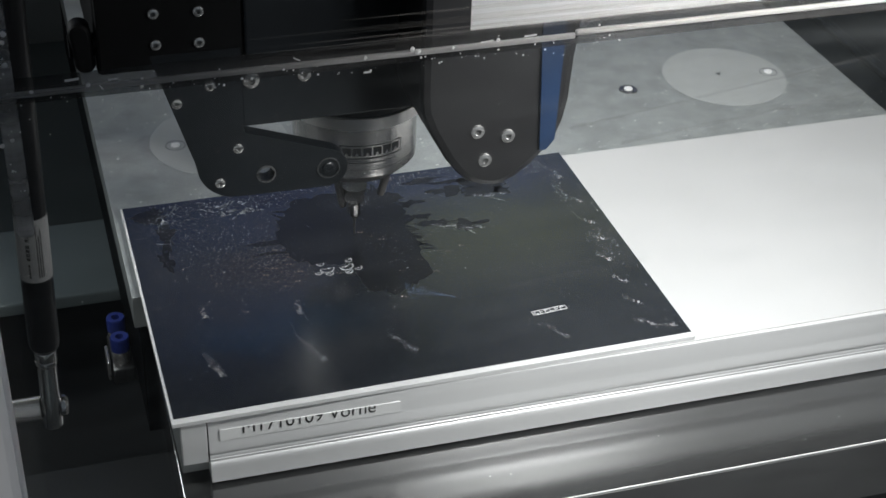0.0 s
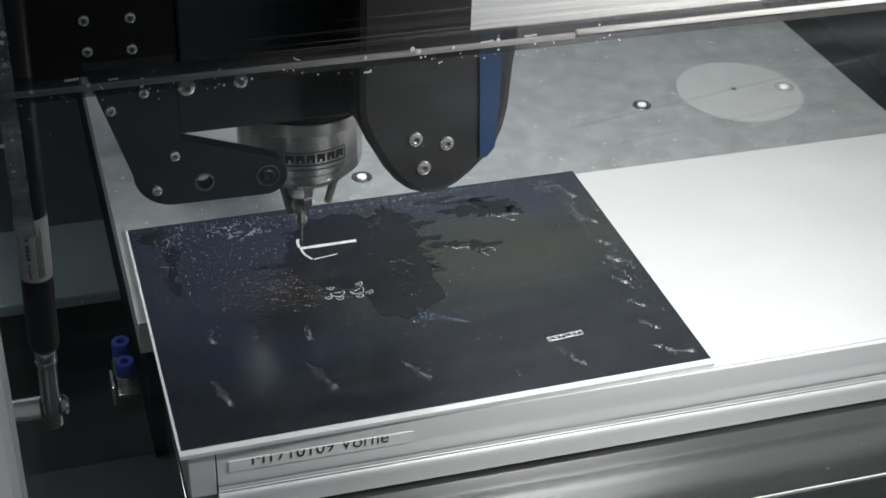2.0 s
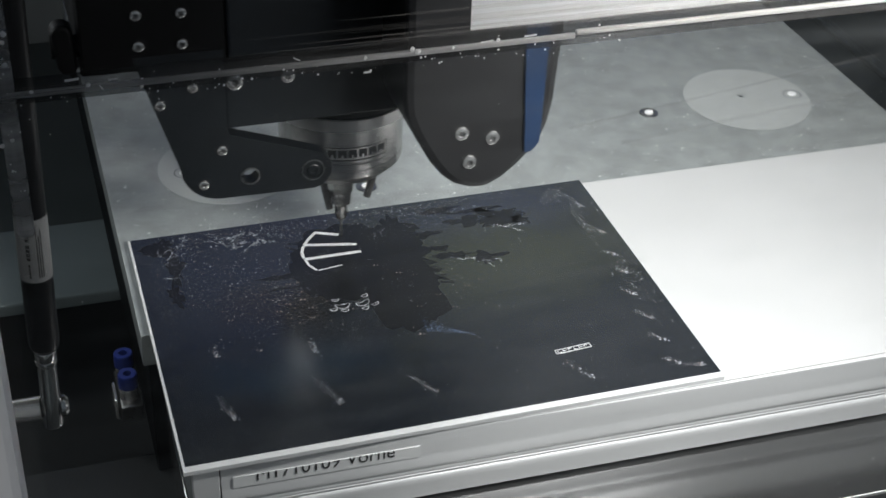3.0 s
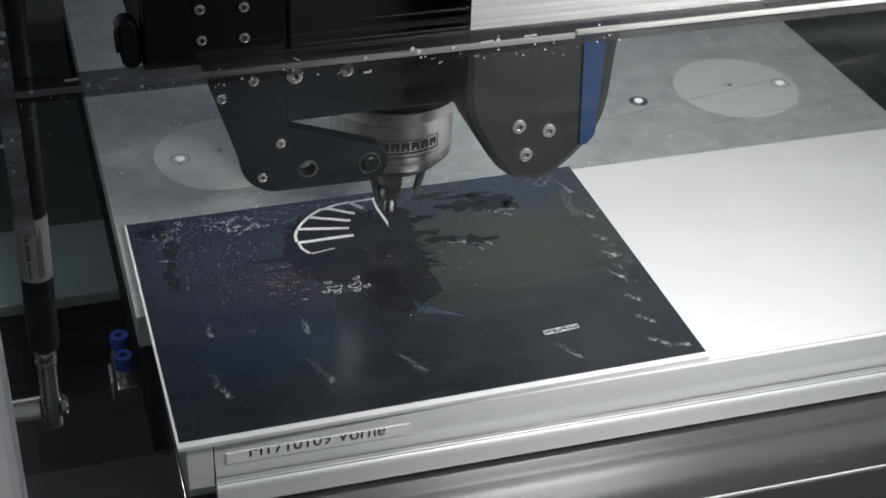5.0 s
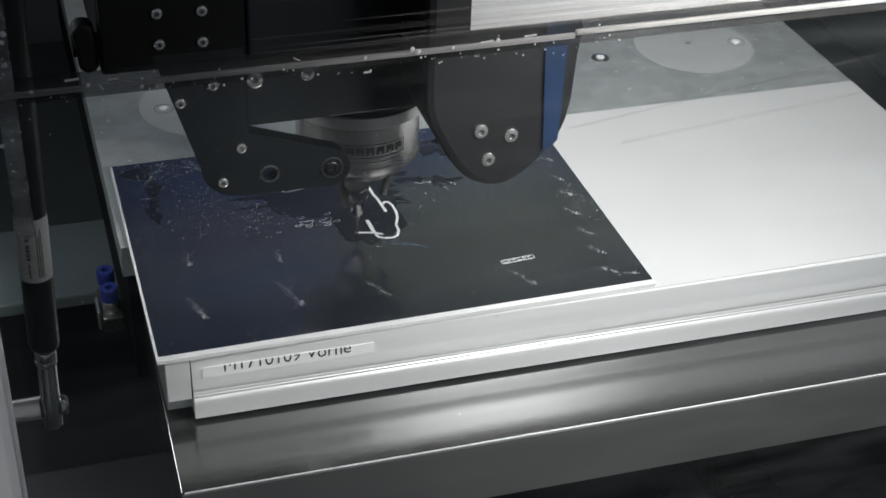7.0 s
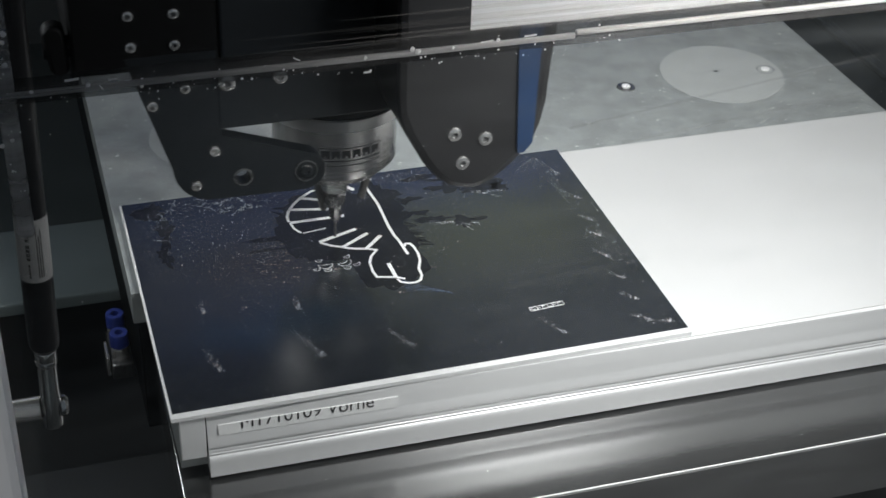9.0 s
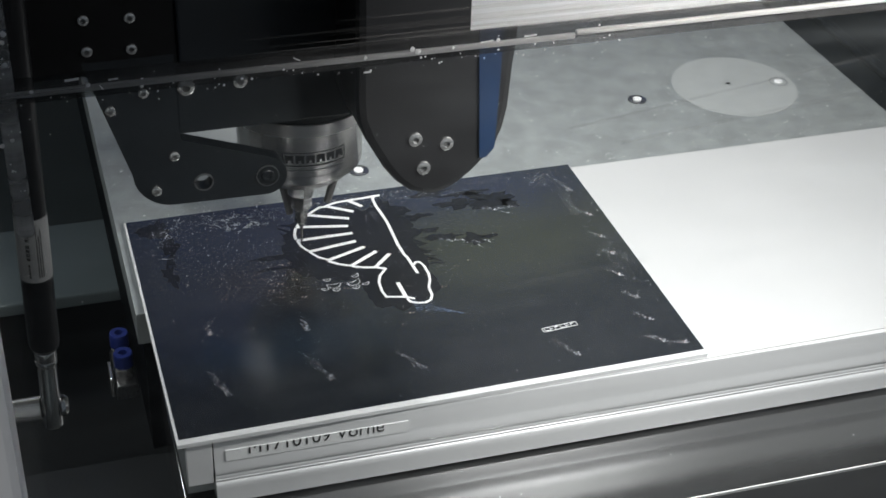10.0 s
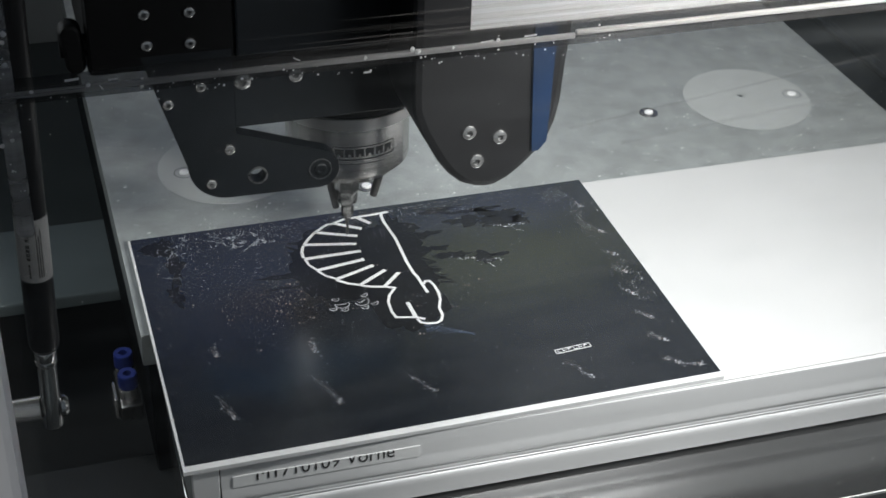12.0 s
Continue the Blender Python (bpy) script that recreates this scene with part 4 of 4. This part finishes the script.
part("pivot_bolt", lathe([(0.0050, 0), (0.0050, 0.0012), (0.0043, 0.0017), (0.0024, 0.0017), (0.0022, 0.0004)], (AX - 0.0495, 0.1076, 0.1347), 24, FACE_FRONT), BLACK, pivot)
for x, z in ((-0.1603, 0.2033), (-0.1362, 0.2148), (-0.1179, 0.1607), (-0.1328, 0.1331)):
    piece("screw", SCREW_SMALL, arm, Matrix.Translation((AX + x, 0.1080, z)) @ FACE_FRONT)
for x, z in ((-0.172, 0.2746), (-0.1718, 0.2511), (-0.141, 0.2735), (-0.1416, 0.2499), (-0.172, 0.2981), (-0.141, 0.2970)):
    piece("screw", SCREW_SMALL, head, Matrix.Translation((AX + x, 0.1082, z)) @ FACE_FRONT)
for x in (-0.1057, -0.0665):
    piece("screw", SCREW_BIG if x < -0.1 else SCREW_MID, block, Matrix.Translation((AX + x, 0.1110, 0.2145)) @ FACE_FRONT)
knob = part("knob", slab_xz(hx(arc(-0.2220, 0.2620, 0.0078, 0, 180, 14) + arc(-0.2200, 0.2390, 0.0072, 180, 360, 14)), 0.112, 0.128, 0.003), BLACK_SIDE, head, "black plastic knob")
part("knob_stem", lathe([(0.008, -0.02), (0.008, 0.02)], (AX - 0.2100, 0.122, 0.2500), 20, Matrix.Rotation(radians(90), 4, "Y")), BLACK_SIDE, head)

# the bracket beside the spindle
bracket = part("side_bracket", slab_xz(hx([(0.0035, 0.60), (0.0035, 0.2208), (0.0047, 0.2071), (0.0106, 0.1903), (0.0242, 0.1649), (0.0332, 0.1525), (0.0430, 0.1436), (0.0534, 0.1396), (0.0620, 0.1382), (0.0689, 0.1391),
                                           (0.0800, 0.1445), (0.0919, 0.1542), (0.1015, 0.1645), (0.1090, 0.1745), (0.1140, 0.1880), (0.1172, 0.2050), (0.1190, 0.2397), (0.1210, 0.2558), (0.1290, 0.60)]), 0.0440, 0.1190, 0.0060), BRACKET, head, "black rounded bracket")
part("blue_stripe", slab_xz(hx([(0.0860, 0.60), (0.0903, 0.2550), (0.0948, 0.1668), (0.1000, 0.1668), (0.1062, 0.1745), (0.1078, 0.2580), (0.1085, 0.60)]), 0.0415, 0.0438, 0.0003), BLUE, bracket, "blue painted stripe")
for x, z in ((0.0460, 0.1878), (0.0697, 0.1813), (0.0528, 0.1632)):
    piece("screw", SCREW_MID, bracket, Matrix.Translation((AX + x, 0.0440, z)) @ FACE_FRONT)

# spindle, collet and cutter
SX = AX - 0.002
part("collar", lathe([(0.0580, 0.1470), (0.0580, 0.2300)], (SX, AY, 0), 96), BLACK, head)
part("flange", lathe([(0.050, 0.1358), (0.0590, 0.1360), (0.0597, 0.1367), (0.0597, 0.1462), (0.0590, 0.1470)], (SX, AY, 0), 96), FLANGE, head, "turned steel flange")
spindle = part("spindle_nose", lathe([(0.030, 0.0775), (0.0415, 0.0778), (0.0425, 0.0790), (0.0500, 0.0866), (0.0504, 0.0876), (0.0515, 0.0884), (0.0517, 0.0895), (0.0517, 0.0950), (0.0513, 0.0953), (0.0513, 0.0958), (0.0517, 0.0961), (0.0517, 0.1325), (0.0490, 0.1330), (0.0490, 0.1364)], (SX, AY, 0), 96), STEEL, head, "polished steel spindle nose")


def curved_bar(a0, a1, z0, z1, r=0.05190, steps=20):
    bm = bmesh.new()
    vs = []
    for k in range(steps + 1):
        a = radians(a0 + (a1 - a0) * k / steps)
        vs.append((bm.verts.new((SX + r * math.cos(a), AY + r * math.sin(a), z0)), bm.verts.new((SX + r * math.cos(a), AY + r * math.sin(a), z1))))
    for a, b in zip(vs, vs[1:]):
        bm.faces.new((a[0], b[0], b[1], a[1]))
    return bm


bm = bmesh.new()
bars = [(-118, -58, 0.1176, 0.1183), (-118, -58, 0.1058, 0.1068), (-118, -58, 0.1018, 0.1023), (-58.8, -58, 0.1068, 0.1176), (-118, -117.2, 0.1068, 0.1176)]
for k in range(6):
    a = -115.5 + k * 9.4
    bars += [(a, a + 2.6, 0.1088, 0.1158), (a + 2.6, a + 5.0, 0.1112, 0.1158), (a + 5.0, a + 7.6, 0.1088, 0.1158)]
for b in bars:
    part_bm = curved_bar(*b)
    me = bpy.data.meshes.new("tmp")
    part_bm.to_mesh(me), part_bm.free()
    bm.from_mesh(me)
part("engraved_mark", bm, ENGRAVE, spindle, "dark engraved bars between two lines")
part("collet_seat", lathe([(0.0150, 0.0700), (0.0190, 0.0720), (0.0190, 0.0785)], (SX, AY, 0), 40), STEEL_DARK, head)
part("collet_nut", lathe([(0.0076, 0.0345), (0.0092, 0.0365), (0.0098, 0.0460), (0.0116, 0.0500), (0.0120, 0.0705)], (SX, AY, 0), 8), CHROME, head)
part("tool_holder", lathe([(0.0048, 0.0205), (0.0056, 0.0215), (0.0056, 0.0320), (0.0050, 0.0326), (0.0050, 0.0350)], (SX, AY, 0), 10), CHROME, head)
part("cutter", lathe([(0.0004, -0.0002), (0.0011, 0.0010), (0.0011, 0.0130), (0.0016, 0.0160), (0.0030, 0.0175), (0.0030, 0.0230)], (SX, AY, 0), 20), STEEL_DARK, head, "thin engraving cutter")


def tube(points, r0, r1):
    bm = bmesh.new()
    rings = []
    for k, p in enumerate(points):
        a, b = points[max(0, k - 1)], points[min(len(points) - 1, k + 1)]
        q = (Vector(b) - Vector(a)).to_track_quat("Z", "Y")
        r = r0 + (r1 - r0) * k / (len(points) - 1)
        rings.append([bm.verts.new(Vector(p) + q @ Vector((r * math.cos(2 * math.pi * j / 16), r * math.sin(2 * math.pi * j / 16), 0))) for j in range(16)])
    for a, b in zip(rings, rings[1:]):
        for j in range(16):
            bm.faces.new((a[j], a[(j + 1) % 16], b[(j + 1) % 16], b[j]))
    bm.faces.new(rings[0]), bm.faces.new(rings[-1][::-1])
    return bm


for top, foot in (((-0.0205, 0.006, 0.0780), (-0.0110, 0.0040, 0.0280)), ((0.0310, -0.002, 0.0780), (0.0200, -0.0040, 0.0400))):
    at, to = Vector((AX, AY, 0)) + Vector(top), Vector((AX, AY, 0)) + Vector(foot)
    nozzle = part("air_nozzle", tube([at, at.lerp(to, 0.12), at.lerp(to, 0.5), to], 0.0044, 0.0032), NOZZLE, head, "smoked plastic air nozzle")
    part("nozzle_nut", lathe([(0.0052, 0.0725), (0.0056, 0.0730), (0.0056, 0.0786)], (at.x, at.y, 0), 6), STEEL, nozzle)

# ---- motion ----
HEAD_ROWS = [
    (0, 0.0000), (0.1, -0.0004), (0.2, -0.0132), (0.3, -0.0280), (0.4, -0.0377), (0.5, -0.0400), (0.6, -0.0259), (0.7, -0.0102), (0.8, -0.0043),
    (0.9, -0.0119), (1, -0.0267), (1.1, -0.0423), (1.2, -0.0470), (1.3, -0.0411), (1.4, -0.0255), (1.5, -0.0087), (1.6, -0.0043), (1.7, -0.0132),
    (1.8, -0.0289), (1.9, -0.0444), (2, -0.0467), (2.1, -0.0407), (2.2, -0.0255), (2.3, -0.0098), (2.4, -0.0043), (2.5, -0.0129), (2.6, -0.0289),
    (2.7, -0.0428), (2.8, -0.0377), (2.9, -0.0276), (3, -0.0120), (3.1, -0.0017), (3.2, -0.0026), (3.4, -0.0350), (3.6, -0.0152), (3.85, 0.0054),
    (4.05, -0.0150), (4.25, 0.0062), (4.35, 0.0151), (4.45, 0.0062), (4.6, 0.0345), (4.7, 0.0285), (4.8, 0.0276), (4.9, 0.0297), (5, 0.0320),
    (5.1, 0.0315), (5.2, 0.0306), (5.3, 0.0297), (5.4, 0.0323), (5.5, 0.0333), (5.6, 0.0345), (5.7, 0.0345), (5.8, 0.0410), (5.9, 0.0415),
    (6, 0.0380), (6.1, 0.0349), (6.2, 0.0254), (6.3, 0.0163), (6.4, 0.0206), (6.5, 0.0166), (6.6, 0.0155), (6.7, 0.0150), (6.8, 0.0137),
    (6.9, 0.0133), (7, 0.0025), (7.1, -0.0000), (7.2, 0.0017), (7.35, 0.0090), (7.5, 0.0020), (7.7, 0.0184), (7.85, 0.0020), (7.95, -0.0169),
    (8.15, 0.0084), (8.35, -0.0169), (8.45, -0.0341), (8.7, -0.0050), (8.8, -0.0000), (8.9, -0.0039), (9, -0.0174), (9.1, -0.0318), (9.2, -0.0407),
    (9.3, -0.0356), (9.4, -0.0204), (9.5, -0.0049), (9.6, -0.0047), (9.7, -0.0170), (9.8, -0.0327), (9.9, -0.0449), (10, -0.0470), (10.1, -0.0356),
    (10.2, -0.0200), (10.3, -0.0056), (10.4, -0.0047), (10.5, -0.0177), (10.6, -0.0339), (10.7, -0.0474), (10.8, -0.0461), (10.9, -0.0352),
    (11, -0.0186), (11.1, -0.0056), (11.2, -0.0051), (11.3, -0.0187), (11.4, -0.0344), (11.5, -0.0420), (11.6, -0.0352), (11.7, -0.0221),
    (11.8, -0.0073), (11.9, -0.0013), (12, -0.0063),
]
TABLE_ROWS = [
    (0, 0.0000), (0.2, 0.0014), (0.3, 0.0063), (0.4, 0.0023), (0.5, -0.0065), (0.6, -0.0083), (0.7, -0.0131), (0.8, -0.0151), (0.9, -0.0131),
    (1, -0.0106), (1.1, -0.0083), (1.2, -0.0217), (1.3, -0.0246), (1.4, -0.0250), (1.5, -0.0250), (1.6, -0.0255), (1.7, -0.0260), (1.8, -0.0265),
    (1.9, -0.0279), (2, -0.0358), (2.1, -0.0405), (2.3, -0.0372), (2.5, -0.0400), (2.7, -0.0442), (2.9, -0.0552), (3, -0.0530), (3.2, -0.0511),
    (3.4, -0.0632), (3.6, -0.0732), (3.85, -0.0594), (4.05, -0.0741), (4.25, -0.0783), (4.35, -0.0664), (4.45, -0.0783), (4.6, -0.0796),
    (4.7, -0.0706), (4.8, -0.0552), (4.9, -0.0400), (5, -0.0269), (5.1, -0.0112), (5.2, 0.0033), (5.3, 0.0181), (5.4, 0.0342), (5.5, 0.0471),
    (5.6, 0.0480), (5.7, 0.0378), (5.8, 0.0388), (5.9, 0.0532), (6, 0.0669), (6.1, 0.0801), (6.2, 0.0905), (6.3, 0.0840), (6.4, 0.0838),
    (6.5, 0.0801), (6.6, 0.0652), (6.7, 0.0600), (6.8, 0.0652), (6.9, 0.0775), (7, 0.0764), (7.1, 0.0641), (7.2, 0.0489), (7.35, 0.0359),
    (7.5, 0.0314), (7.7, 0.0152), (7.85, 0.0314), (7.95, 0.0239), (8.15, 0.0083), (8.35, 0.0239), (8.45, 0.0110), (8.7, 0.0009), (8.8, 0.0009),
    (8.9, 0.0014), (9, 0.0060), (9.2, 0.0004), (9.5, -0.0118), (9.7, -0.0117), (10, -0.0234), (10.2, -0.0236), (10.5, -0.0262), (10.7, -0.0265),
    (11, -0.0391), (11.2, -0.0368), (11.5, -0.0479), (12, -0.0526),
]


def motions():
    walk(head, [(t, pose(AX + s, AY, 0)) for t, s in HEAD_ROWS])
    for ob in (table, fitting, card, plate):
        at = ORIGIN[ob.name]
        walk(ob, [(t, pose(at.x, at.y + y, at.z)) for t, y in TABLE_ROWS])
    base = -ORIGIN[plate.name].z
    for k, (ob, p, turn, t) in enumerate(CUTS):
        low, up = pose(p.x, p.y, base - 0.0012, 0, 0, turn), pose(p.x, p.y, base + 0.00020 + 0.00002 * (k % 7), 0, 0, turn)
        walk(ob, [(0.0, low), (t - 0.034, low), (t, up), (12.0, up)])


motions()
